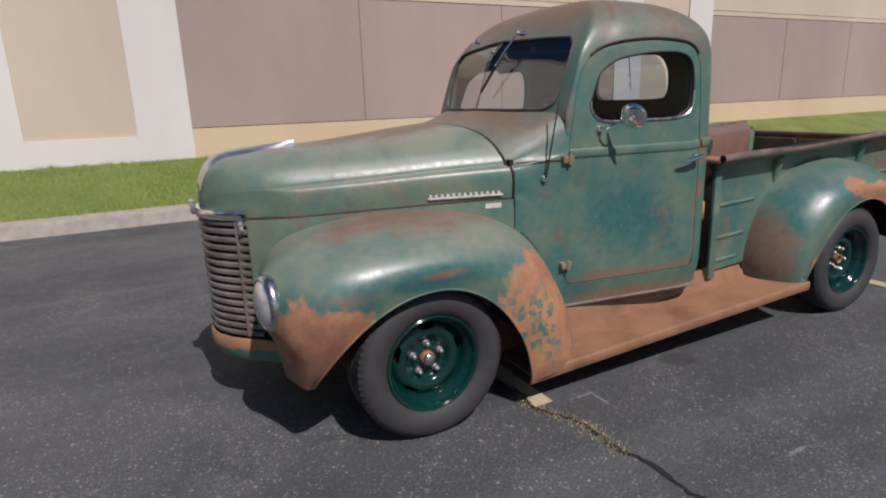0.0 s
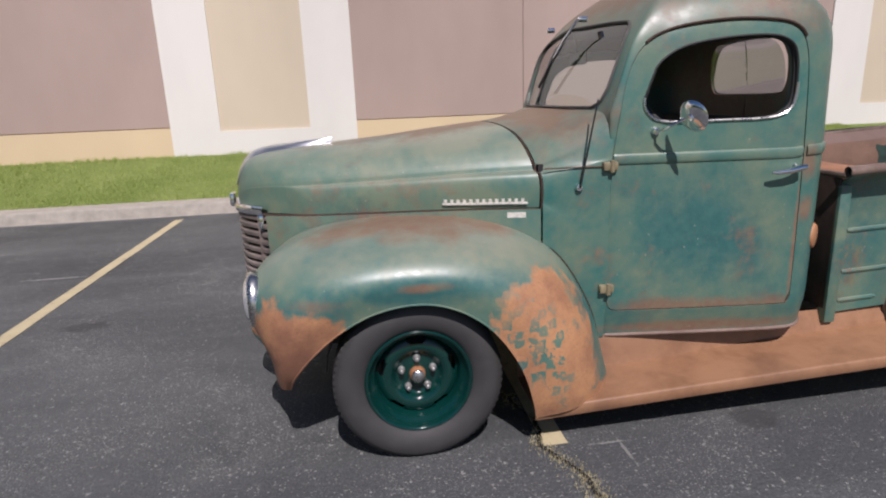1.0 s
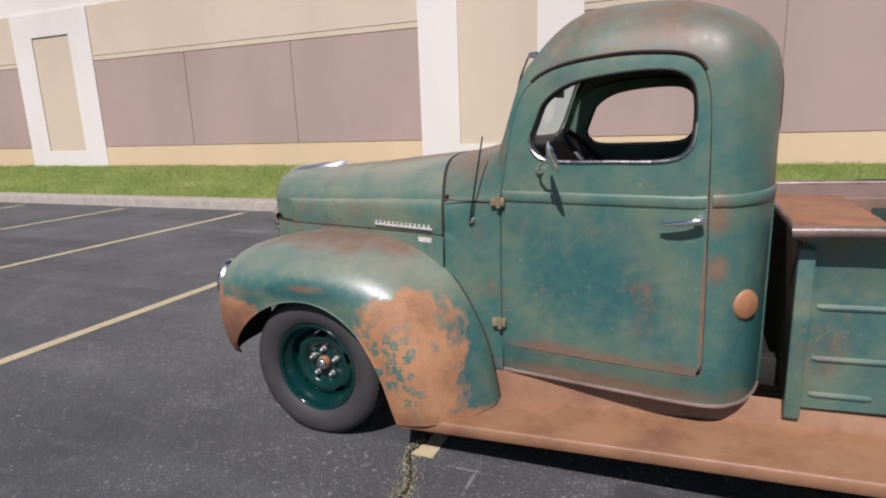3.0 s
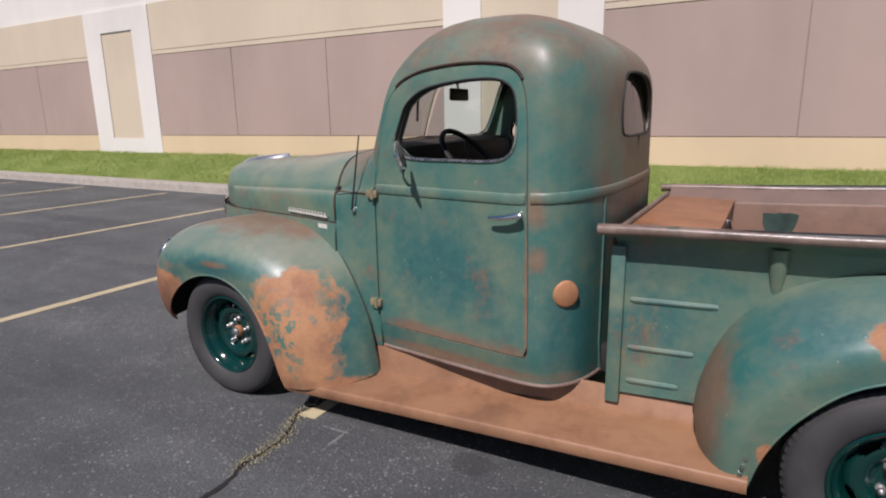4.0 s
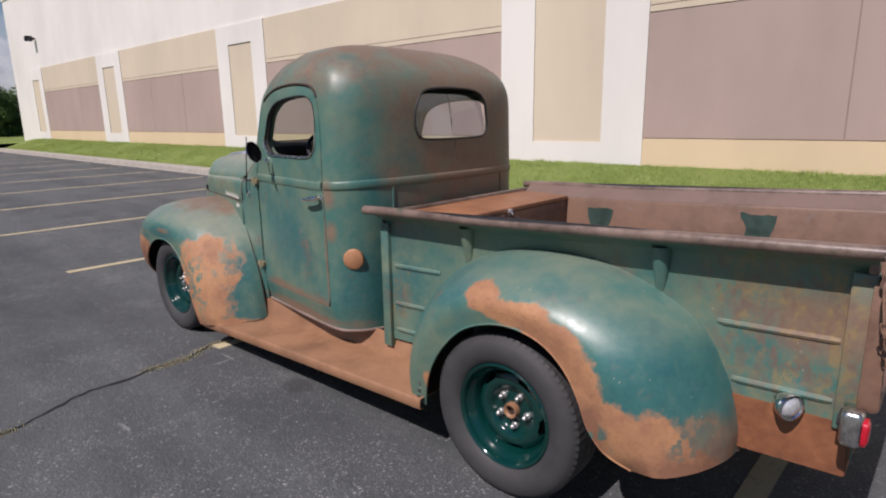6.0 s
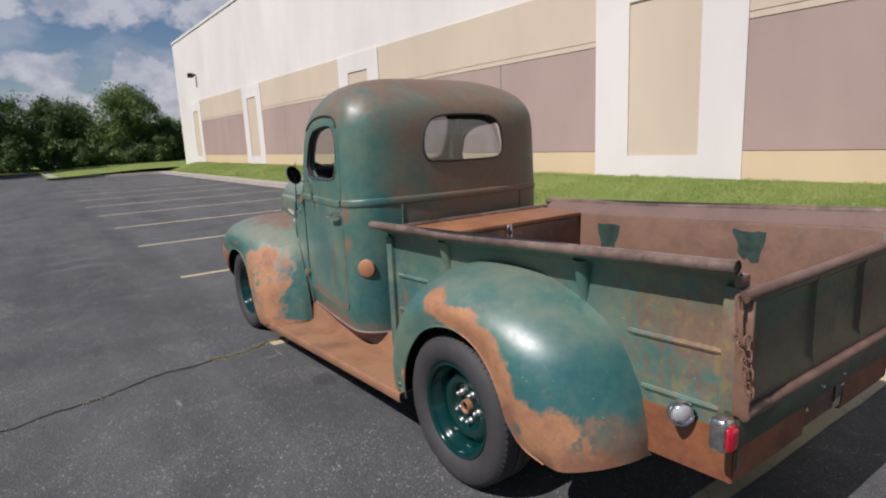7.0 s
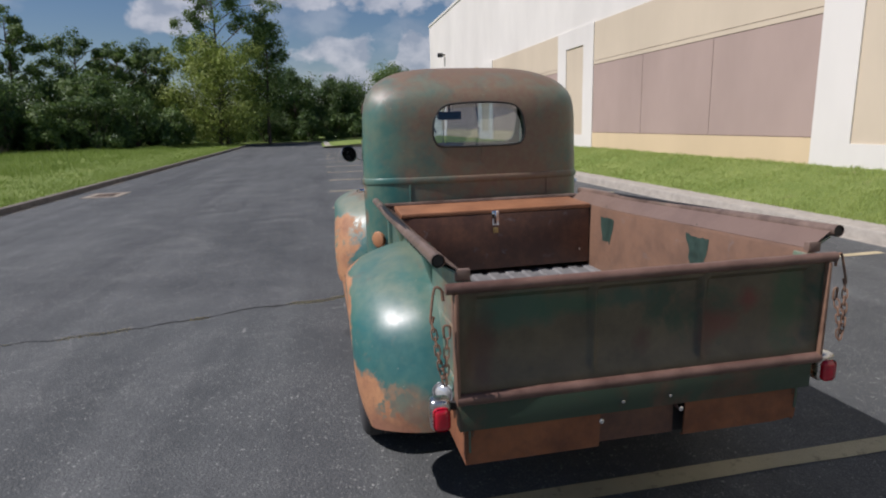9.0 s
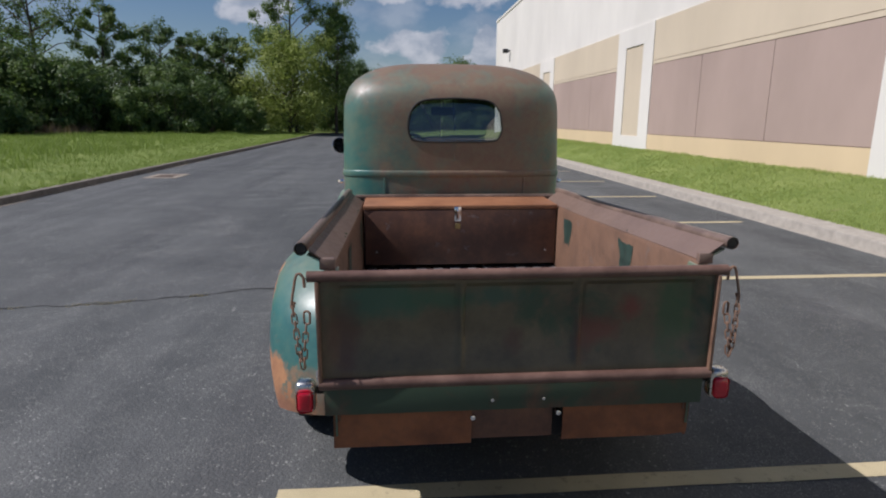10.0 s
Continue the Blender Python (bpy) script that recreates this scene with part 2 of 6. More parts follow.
def asphalt(name):
    k = Mat(name, 0.86, 0.0, (0.05, 0.05, 0.055), 0.0, 0.5)
    grain = k.calc("ADD", k.calc("MULTIPLY", k.noise(150.0, 3.0, 0.75), 0.6), k.calc("MULTIPLY", k.noise(58.0, 3.0, 0.7), 0.4))
    agg = k.node("TexVoronoi", Vector=k.obj(), Scale=75.0)
    big = k.noise(0.42, 6.0, 0.62, (1, 1, 1), 0.3)
    lane = k.noise(0.9, 5.0, 0.6, (0.12, 1.7, 1))
    patch = k.noise(2.6, 6.0, 0.7)
    worn = k.noise(1.15, 6.0, 0.72, (1, 1, 1), 0.5)
    c = k.mix(k.ramp(k.calc("ADD", k.calc("MULTIPLY", big, 0.45), k.calc("MULTIPLY", lane, 0.55)), 0.38, 0.62), (0.050, 0.056, 0.058), (0.112, 0.119, 0.120))
    c = k.mix(k.ramp(patch, 0.56, 0.78, 0.0, 0.6), c, (0.130, 0.136, 0.132))
    c = k.mix(k.ramp(worn, 0.52, 0.66, 0.0, 0.55), c, (0.135, 0.140, 0.138))
    c = k.mix(k.ramp(worn, 0.44, 0.34, 0.0, 0.40), c, (0.040, 0.044, 0.047))
    # darker tyre tracks along the aisle
    track = k.noise(0.5, 3.0, 0.5, (0.05, 2.4, 1))
    c = k.mix(k.ramp(track, 0.55, 0.65, 0.0, 0.50), c, (0.045, 0.048, 0.052))
    c = k.mix(k.ramp(grain, 0.44, 0.58), k.mix(0.50, c, (0.014, 0.015, 0.016)), c)
    chip = k.calc("MULTIPLY", k.ramp(agg.outputs["Distance"], 0.34, 0.18), k.ramp(k.noise(17.0, 4.0, 0.7), 0.50, 0.60))
    c = k.mix(k.calc("MULTIPLY", chip, 0.55), c, (0.36, 0.36, 0.34))
    # pale stones laid bare in clusters where the binder has worn off
    crowd = k.ramp(k.calc("ADD", k.calc("MULTIPLY", worn, 0.6), k.calc("MULTIPLY", k.noise(4.6, 5.0, 0.75), 0.4)), 0.46, 0.60)
    for scale, size, amount, tint in ((52.0, 0.30, 0.55, (0.36, 0.36, 0.34)), (23.0, 0.20, 0.50, (0.36, 0.36, 0.34))):
        stones = k.node("TexVoronoi", Vector=k.obj(), Scale=scale)
        stones.inputs["Randomness"].default_value = 1.0
        sep = k.t.nodes.new("ShaderNodeSeparateColor")
        k.t.links.new(stones.outputs["Color"], sep.inputs[0])
        pick = k.ramp(k.calc("ADD", sep.outputs["Red"], k.calc("MULTIPLY", crowd, 0.38)), 0.97, 1.05)
        ragged = k.calc("ADD", stones.outputs["Distance"], k.ramp(k.noise(90.0, 3.0, 0.6), 0.3, 0.7, -0.16, 0.16))
        c = k.mix(k.calc("MULTIPLY", k.calc("MULTIPLY", k.ramp(ragged, size, size * 0.6), pick), amount), c, tint)
    # sun glints on fine grit, painted as pale specks
    glint = k.calc("MULTIPLY", k.ramp(k.noise(125.0, 2.0, 0.5), 0.60, 0.67), k.ramp(k.noise(1.3, 5.0, 0.65), 0.40, 0.62))
    c = k.mix(k.calc("MULTIPLY", glint, 0.62), c, (0.34, 0.345, 0.33))
    # chalky scuffs beside the stall line
    for centre, size in (((0.76, -0.113, 0), (0.075, 0.006, 1)), ((0.808, -0.19, 0), (0.007, 0.07, 1)), ((-2.9, 3.2, 0), (0.25, 0.02, 1)), ((-4.2, 4.3, 0), (0.35, 0.02, 1)), ((1.2, -0.9, 0), (0.06, 0.01, 1))):
        c = k.mix(k.calc("MULTIPLY", k.spot(centre, size, 0.6, 0.9, 30.0), 0.42), c, (0.34, 0.34, 0.32))
    # oil stains
    for centre, size in (((1.462, -0.06, 0), (0.105, 0.085, 1)), ((-2.11, 1.86, 0), (0.14, 0.09, 1))):
        c = k.mix(k.calc("MULTIPLY", k.spot(centre, size, 0.45, 0.35, 12.0), 0.72), c, (0.034, 0.035, 0.036))
    k.color(c).bump(k.calc("ADD", grain, k.calc("MULTIPLY", agg.outputs["Distance"], 0.6)), 0.7, 0.006)
    k.rough(k.ramp(grain, 0.3, 0.7, 0.66, 0.88))
    return k.m


def road_paint(name, color):
    k = Mat(name, 0.8, 0.0, color, 0.0, 0.3)
    worn = k.calc("ADD", k.noise(14.0, 8.0, 0.75), k.calc("MULTIPLY", k.noise(120.0, 3.0, 0.7), 0.25))
    c = k.mix(k.ramp(k.noise(3.0, 5.0, 0.6), 0.3, 0.7), tuple(v * 0.8 for v in color), color)
    k.color(k.mix(k.ramp(worn, 0.70, 0.84, 0.0, 0.8), c, (0.08, 0.078, 0.07))).bump(k.noise(140.0, 4.0, 0.7), 0.6, 0.005)
    return k.m


def turf(name, a=(0.125, 0.182, 0.040), b=(0.215, 0.265, 0.078), dry=(0.19, 0.17, 0.075)):
    k = Mat(name, 0.9, 0.0, a, 0.0, 0.2)
    c = k.mix(k.ramp(k.noise(1.1, 6.0, 0.65), 0.35, 0.65), a, b)
    c = k.mix(k.ramp(k.noise(2.3, 6.0, 0.7), 0.60, 0.74, 0.0, 0.75), c, dry)
    k.color(c).bump(k.noise(40.0, 5.0, 0.8), 0.9, 0.03)
    return k.m


def leafage(name, a, b):
    k = Mat(name, 0.55, 0.0, a, 0.0, 0.35)
    g = k.t.nodes.new("ShaderNodeNewGeometry")
    c = k.mix(g.outputs["Random Per Island"], a, b)
    k.color(c)
    tr = k.node("BsdfTranslucent", Color=k.mix(0.35, c, (0.16, 0.24, 0.03)))
    mx = k.t.nodes.new("ShaderNodeMixShader")
    mx.inputs[0].default_value = 0.36
    k.t.links.new(k.b.outputs[0], mx.inputs[1])
    k.t.links.new(tr.outputs[0], mx.inputs[2])
    k.t.links.new(mx.outputs[0], k.t.nodes["Material Output"].inputs["Surface"])
    return k.m


def clear_glass(name, tint=(0.66, 0.72, 0.71), gloss=0.12):
    k = Mat(name, 0.02, 0.0, tint)
    tr = k.node("BsdfTransparent", Color=tint)
    gl = k.node("BsdfGlossy", Color=(1, 1, 1), Roughness=0.015)
    lw = k.t.nodes.new("ShaderNodeLayerWeight")
    lw.inputs["Blend"].default_value = 0.5
    fr = k.calc("POWER", lw.outputs["Facing"], 4.5)
    mx = k.t.nodes.new("ShaderNodeMixShader")
    k.t.links.new(k.calc("ADD", k.calc("MULTIPLY", fr, 0.70), gloss), mx.inputs[0])
    k.t.links.new(tr.outputs[0], mx.inputs[1])
    k.t.links.new(gl.outputs[0], mx.inputs[2])
    k.t.links.new(mx.outputs[0], k.t.nodes["Material Output"].inputs["Surface"])
    return k.m


ASPHALT = asphalt("asphalt")
YELLOW = road_paint("yellow_road_paint", (0.50, 0.43, 0.27))
TURF = turf("turf")
CONCRETE = plain("kerb_concrete", (0.31, 0.285, 0.245), 0.85, vary=0.2, scale=7.0, bump=0.5)
WHITE_WALL = painted_wall("white_wall_paint", (0.64, 0.62, 0.575))
BEIGE_WALL = painted_wall("beige_wall_paint", (0.53, 0.455, 0.345))
MAUVE_WALL = painted_wall("mauve_wall_paint", (0.355, 0.272, 0.236), 0.10)
YELLOW_WALL = painted_wall("pale_yellow_wall_paint", (0.58, 0.46, 0.295))
CHROME = plain("chrome", (0.78, 0.78, 0.80), 0.09, 1.0, vary=0.08, scale=12.0)
STRIP_CHROME = plain("dull_pale_chrome", (0.72, 0.72, 0.73), 0.38, 1.0, vary=0.08, scale=12.0)
OLD_CHROME = plain("pitted_chrome", (0.55, 0.54, 0.52), 0.28, 1.0, vary=0.3, scale=35.0, bump=0.15)
RUBBER = plain("tyre_rubber", (0.037, 0.0365, 0.037), 0.72, vary=0.14, scale=14.0, bump=0.1)
SEAL = plain("black_rubber_seal", (0.012, 0.012, 0.012), 0.6, vary=0.2)
RIM_GREEN = plain("gloss_green_rim_paint", (0.0012, 0.026, 0.022), 0.14, 0.0, 0.9, vary=0.08, scale=8.0, spec=0.12)
BLACK = plain("black_paint", (0.010, 0.010, 0.011), 0.5, vary=0.3)
DARK_STEEL = plain("near_black_steel", (0.018, 0.016, 0.015), 0.8, vary=0.4, scale=9.0)
SEAM = plain("rusty_seam", (0.042, 0.022, 0.015), 0.85, vary=0.4, scale=30.0)
DOOR_SEAM = plain("brown_door_seam", (0.085, 0.045, 0.030), 0.85, vary=0.4, scale=30.0)
TRIM_BROWN = plain("dark_interior_trim", (0.022, 0.018, 0.016), 0.75, vary=0.3)
GLASS = clear_glass("window_glass")
REAR_GLASS = clear_glass("rear_window_glass", (0.50, 0.55, 0.60), 0.11)
# near-black colour stands in for the dark reflection in the side mirror
MIRROR = plain("dark_reflection_mirror_face", (0.010, 0.010, 0.011), 0.25, vary=0.2)
RED_LENS = plain("red_lamp_lens", (0.42, 0.006, 0.020), 0.12, 0.0, 0.6, vary=0.15, scale=60.0)
WHITE_LENS = plain("clear_lamp_lens", (0.62, 0.63, 0.64), 0.14, 0.5, 0.8, vary=0.15, scale=60.0)
BADGE = plain("worn_bright_badge_metal", (0.66, 0.64, 0.58), 0.42, 0.25, vary=0.25, scale=60.0)
ZINC = plain("dull_zinc_nut", (0.36, 0.36, 0.35), 0.36, 0.6, vary=0.2, scale=60.0)
BRASS = plain("worn_brass", (0.36, 0.27, 0.12), 0.4, 0.9, vary=0.2)

# ---------------------------------------------------------------- mesh tools
YC = 0.825  # the truck's middle line


forming = None  # how drawn lengths become true ones, for the thing being built


def part(name, bm, material, parent=None, label="", smooth=40, thick=0.0, inside=None):
    """One mesh object from a bmesh, linked under its thing."""
    if forming:
        for v in bm.verts:
            v.co = forming(v.co)
    bmesh.ops.recalc_face_normals(bm, faces=bm.faces)
    bm.edges.index_update()
    rims = [e.index for e in bm.edges if e.is_boundary] if thick else []
    me = bpy.data.meshes.new(name)
    bm.to_mesh(me)
    bm.free()
    me.materials.append(material)
    if smooth:
        me.polygons.foreach_set("use_smooth", [True] * len(me.polygons))
        me.set_sharp_from_angle(angle=radians(smooth))
        for i in rims:
            me.edges[i].use_edge_sharp = True
    ob = new(name, me)
    if parent:
        ob.parent = parent
    if label:
        ob["label"] = label
    if thick:
        s = ob.modifiers.new("thickness", "SOLIDIFY")
        s.thickness, s.offset = thick, -1.0
        if inside:
            me.materials.append(inside)
            s.material_offset = 1
    return ob


def empty(name, label, category, group="", at=(0, 0, 0)):
    e = new(name)
    e.location = at
    e.empty_display_size = 0.3
    return tagged(e, label, category, group)


def curve(points, n):
    """n points along a Catmull-Rom curve through the given ones."""
    p = np.array(points, float)
    q = np.vstack([2 * p[0] - p[1], p, 2 * p[-1] - p[-2]])
    out = []
    for u in np.linspace(0, len(p) - 1, n):
        i = min(int(u), len(p) - 2)
        t = u - i
        a, b, c, d = q[i], q[i + 1], q[i + 2], q[i + 3]
        out.append(0.5 * (2 * b + (c - a) * t + (2 * a - 5 * b + 4 * c - d) * t * t + (3 * b - a - 3 * c + d) * t ** 3))
    return np.array(out)


def grid(bm, rows, closed=False):
    vs = [[bm.verts.new(tuple(p)) for p in r] for r in rows]
    for a, b in zip(vs, vs[1:]):
        n = len(a)
        for i in range(n if closed else n - 1):
            j = (i + 1) % n
            bm.faces.new((a[i], a[j], b[j], b[i]))
    return vs


def sheet(rows, closed=False):
    bm = bmesh.new()
    grid(bm, rows, closed)
    bmesh.ops.remove_doubles(bm, verts=bm.verts, dist=1e-5)
    return bm


def tube(points, r, n=8, closed=False, bm=None, caps=True):
    bm = bm or bmesh.new()
    p = [Vector(q) for q in points]
    rings, up = [], None
    for i, c in enumerate(p):
        a = p[i - 1] if (i or closed) else c
        b = p[(i + 1) % len(p)] if (i < len(p) - 1 or closed) else c
        d = (b - a).normalized()
        if up is None:
            up = Vector((0, 0, 1)) if abs(d.z) < 0.9 else Vector((1, 0, 0))
        s = d.cross(up).normalized()
        up = s.cross(d).normalized()
        rad = float(r[i] if isinstance(r, (list, tuple)) else r)
        rings.append([c + rad * (math.cos(2 * math.pi * k / n) * s + math.sin(2 * math.pi * k / n) * up) for k in range(n)])
    if closed:
        rings.append(rings[0])
    vs = grid(bm, rings, True)
    if caps and not closed:
        bm.faces.new(vs[0])
        bm.faces.new(vs[-1][::-1])
    if closed:
        bmesh.ops.remove_doubles(bm, verts=bm.verts, dist=1e-6)
    return bm


def box(lo, hi, bevel=0.0, bm=None, seg=2):
    own = bmesh.new()
    m = Matrix.LocRotScale([(a + b) / 2 for a, b in zip(lo, hi)], None, [b - a for a, b in zip(lo, hi)])
    bmesh.ops.create_cube(own, size=1.0, matrix=m)
    if bevel:
        bmesh.ops.bevel(own, geom=own.edges[:], offset=bevel, segments=seg, profile=0.5, affect="EDGES")
    if bm is None:
        return own
    me = bpy.data.meshes.new("tmp")
    own.to_mesh(me)
    own.free()
    bm.from_mesh(me)
    bpy.data.meshes.remove(me)
    return bm


def lathe(profile, n=40, axis="y", at=(0, 0, 0), bm=None):
    """Turns (radius, along) pairs round an axis."""
    bm = bm or bmesh.new()
    rows = []
    for r, a in profile:
        ring = []
        for k in range(n):
            c, s = r * math.cos(2 * math.pi * k / n), r * math.sin(2 * math.pi * k / n)
            v = {"y": (c, a, s), "x": (a, c, s), "z": (c, s, a)}[axis]
            ring.append((v[0] + at[0], v[1] + at[1], v[2] + at[2]))
        rows.append(ring)
    grid(bm, rows, True)
    bmesh.ops.remove_doubles(bm, verts=bm.verts, dist=1e-6)
    return bm


def smooth01(v, a, b):
    t = min(1.0, max(0.0, (v - a) / (b - a)))
    return t * t * (3 - 2 * t)


def joined(bm, own):
    me = bpy.data.meshes.new("tmp")
    own.to_mesh(me)
    own.free()
    bm.from_mesh(me)
    bpy.data.meshes.remove(me)
    return bm


# ---------------------------------------------------------------- ground and kerbs
def ground_sheet():
    bm = bmesh.new()
    bmesh.ops.create_grid(bm, x_segments=2, y_segments=2, size=2500)
    for v in bm.verts:
        v.co.z = -0.03
    return tagged(part("ground", bm, TURF, smooth=0), "green grass ground reaching the far horizon", "ground", kind="structure")


ground_sheet()
WALL_Y = 8.28
KERB_Y = 6.05
LEFT_Y = -6.45
lot = box((-52.0, LEFT_Y, -0.30), (70.0, KERB_Y, 0.0))
tagged(part("pavement", lot, ASPHALT, smooth=0), "dark grey weathered asphalt parking lot with pale stone chips", "asphalt", kind="structure")


def kerb(name, pts, width, height, label, material):
    """A kerb with a rounded top edge swept along a flat line; it lies to the line's left."""
    bm = bmesh.new()
    prof = [(0.0, -0.2), (0.0, height - 0.03), (0.012, height - 0.008), (0.035, height), (width, height), (width, -0.2)]
    rows = []
    for i, (x, y) in enumerate(pts):
        a = Vector(pts[max(i - 1, 0)])
        b = Vector(pts[min(i + 1, len(pts) - 1)])
        d = (b - a).normalized()
        nrm = Vector((-d.y, d.x))
        rows.append([(x + nrm.x * o, y + nrm.y * o, z) for o, z in prof])
    grid(bm, rows)
    return tagged(part(name, bm, material, smooth=30), label, "kerb", kind="structure")


END_X = -36.6
line = [(40.0 - 1.5 * i, KERB_Y) for i in range(51)]
line = [p for p in line if p[0] > END_X + 0.7]
corner = [(END_X + 0.6 - 0.6 * math.sin(a), KERB_Y - 0.6 + 0.6 * math.cos(a)) for a in np.linspace(0, math.pi / 2, 7)]
tail = [(END_X - 0.2, 2.5), (END_X - 0.7, 0.6), (END_X - 1.2, 0.1), (END_X - 1.9, 0.0), (-51.9, -0.1)]
kerb("kerb", [(x, y) for x, y in (line + corner + tail)][::-1], 0.42, 0.15, "pale weathered concrete kerb along the grass verge", CONCRETE)
gut = box((END_X, KERB_Y - 0.07, -0.1), (40.0, KERB_Y + 0.02, 0.006), 0.002)
tagged(part("gutter", gut, CONCRETE, smooth=0), "narrow pale concrete gutter edge beside the kerb", "gutter", kind="structure")
lk = [(40.0 - 1.5 * i, LEFT_Y) for i in range(61)] + [(-51.0, LEFT_Y + 0.3), (-51.8, LEFT_Y + 1.2), (-52.0, LEFT_Y + 2.2), (-52.0, 0.2)]
kerb("kerb", lk, 0.16, 0.125, "brownish dark concrete kerb beside the meadow", plain("dark_kerb_concrete", (0.17, 0.15, 0.125), 0.9, vary=0.3, scale=5.0, bump=0.5))


def slope(name, x0, x1, ys, zs, label, nx=80):
    rows = []
    for i in range(nx + 1):
        x = x0 + (x1 - x0) * i / nx
        rows.append([(x, y, z + (0.03 * noise.noise((x * 0.8, y * 0.8, 3.0)) if 0 < j < len(ys) - 1 else 0)) for j, (y, z) in enumerate(zip(ys, zs))])
    return tagged(part(name, sheet(rows), TURF), label, "grass", kind="structure")


VERGE_Y = [KERB_Y + 0.415, KERB_Y + 0.6, 7.1, 7.6, 8.05, WALL_Y + 0.05]
VERGE_Z = [0.142, 0.19, 0.34, 0.50, 0.60, 0.62]
slope("verge", END_X - 0.2, 40.0, VERGE_Y, VERGE_Z, "mown green grass strip sloping up to the building wall")
slope("verge", -75.0, END_X - 0.165, [-0.2, 2.0, 5.0, 9.0, 30.0, 60.0], [0.12, 0.22, 0.35, 0.42, 0.5, 0.5], "mown green grass past the end of the lot", 20)
slope("verge", -75.0, -52.165, [-22.0, -15.0, -9.0, -4.0, -2.0, -0.2], [0.3, 0.2, 0.15, 0.13, 0.12, 0.12], "green grass past the end of the aisle", 12)
slope("meadow", -52.2, 40.0, [-60.0, -30.0, -18.0, -12.0, -8.5, LEFT_Y - 0.155], [1.0, 0.6, 0.4, 0.3, 0.2, 0.125], "unmown bright green meadow beside the lot", 80)


SAND = plain("washed_sand", (0.25, 0.215, 0.17), 0.95, vary=0.35, scale=9.0, bump=0.4)
rows = [[(x, LEFT_Y - 0.01, 0.004), (x, LEFT_Y + 0.09 + 0.06 * noise.noise((x * 0.7, 3.0, 0.0)) + 0.03 * noise.noise((x * 4.0, 1.0, 0.0)), 0.004)] for x in np.linspace(-50.0, 20.0, 560)]
tagged(part("sand_strip", sheet(rows), SAND, smooth=0), "thin strip of washed sand along the kerb foot", "sand", kind="structure")


def storm_drain(x, y):
    e = empty("storm_drain", "small storm drain with a pale concrete collar beside the kerb", "drain")
    bm = bmesh.new()
    for lo, hi in (((-0.55, -0.42), (0.55, -0.24)), ((-0.55, 0.24), (0.55, 0.42)), ((-0.55, -0.24), (-0.36, 0.24)), ((0.36, -0.24), (0.55, 0.24))):
        box((x + lo[0], y + lo[1], -0.05), (x + hi[0], y + hi[1], 0.010), 0.004, bm)
    part("collar", bm, SAND, e, "pale worn concrete collar", smooth=0)
    # flush dark slab painted for the shade in the pit below the bars
    part("pit_shade", box((x - 0.36, y - 0.24, -0.05), (x + 0.36, y + 0.24, 0.003)), DARK_STEEL, e, smooth=0)
    for i in range(9):
        bx = x - 0.32 + 0.08 * i
        part("bar", box((bx - 0.018, y - 0.24, 0.002), (bx + 0.018, y + 0.24, 0.012), 0.003), GRATE, e, smooth=0)


GRATE = rusted("grate_rust", (0.07, 0.05, 0.04), (0.16, 0.11, 0.085), 0.7)
storm_drain(-10.2, -5.55)


# painted stall lines
def stall_line(x, y0=-0.09, y1=5.72, w=0.105):
    bm = bmesh.new()
    rows = [[(x - w / 2 + 0.006 * noise.noise((x, j * 0.7, 1)), y0 + (y1 - y0) * j / 30, 0.004),
             (x + w / 2 + 0.006 * noise.noise((x, j * 0.7, 9)), y0 + (y1 - y0) * j / 30, 0.004)] for j in range(31)]
    grid(bm, rows)
    return tagged(part("stall_line", bm, YELLOW, smooth=0), "worn pale yellow parking stall line on asphalt", "line", "stall lines", "structure")


for sx in (6.8, 3.70, 0.545, -2.56, -5.56, -8.5, -11.45, -14.4, -17.35, -20.3, -23.2, -26.1, -29.0, -31.9):
    stall_line(sx)


# ---------------------------------------------------------------- the building
building = empty("warehouse", "large flat-roofed warehouse with white piers and mauve panels", "building", at=(0, 0, 0.015))
B0, B1, PITCH, HIGH = -40.0, 48.0, 11.68, 8.62
core = box((B0, WALL_Y + 0.02, -0.3), (B1, WALL_Y + 40.0, HIGH - 0.02))
part("wall", core, WHITE_WALL, building, smooth=0)
part("parapet", box((B0 - 0.03, WALL_Y - 0.03, HIGH - 0.12), (B1, WALL_Y + 40.0, HIGH + 0.02), 0.01), WHITE_WALL, building, "white metal parapet coping", smooth=0)
PIERS = [(-35.45, 1.25), (-24.48, 1.38), (-13.38, 1.42)] + [(-1.72 + PITCH * i + (0.215 if i > 0 else 0.0), 1.525) for i in range(5)]


def pier(c, w):
    iw = w * 0.482
    bm = bmesh.new()
    box((c - w, WALL_Y - 0.05, 0.2), (c - iw, WALL_Y + 0.05, 4.39), 0.0, bm)
    box((c + iw, WALL_Y - 0.05, 0.2), (c + w, WALL_Y + 0.05, 4.39), 0.0, bm)
    box((c - iw, WALL_Y - 0.05, 0.2), (c + iw, WALL_Y + 0.05, 0.985), 0.0, bm)
    box((c - iw, WALL_Y - 0.05, 3.82), (c + iw, WALL_Y + 0.05, 4.39), 0.0, bm)
    p = part("pier", bm, WHITE_WALL, building, "white painted concrete pier", smooth=0)
    part("panel", box((c - iw, WALL_Y - 0.018, 0.985), (c + iw, WALL_Y + 0.05, 3.82)), BEIGE_WALL, p, "beige recessed panel", smooth=0)


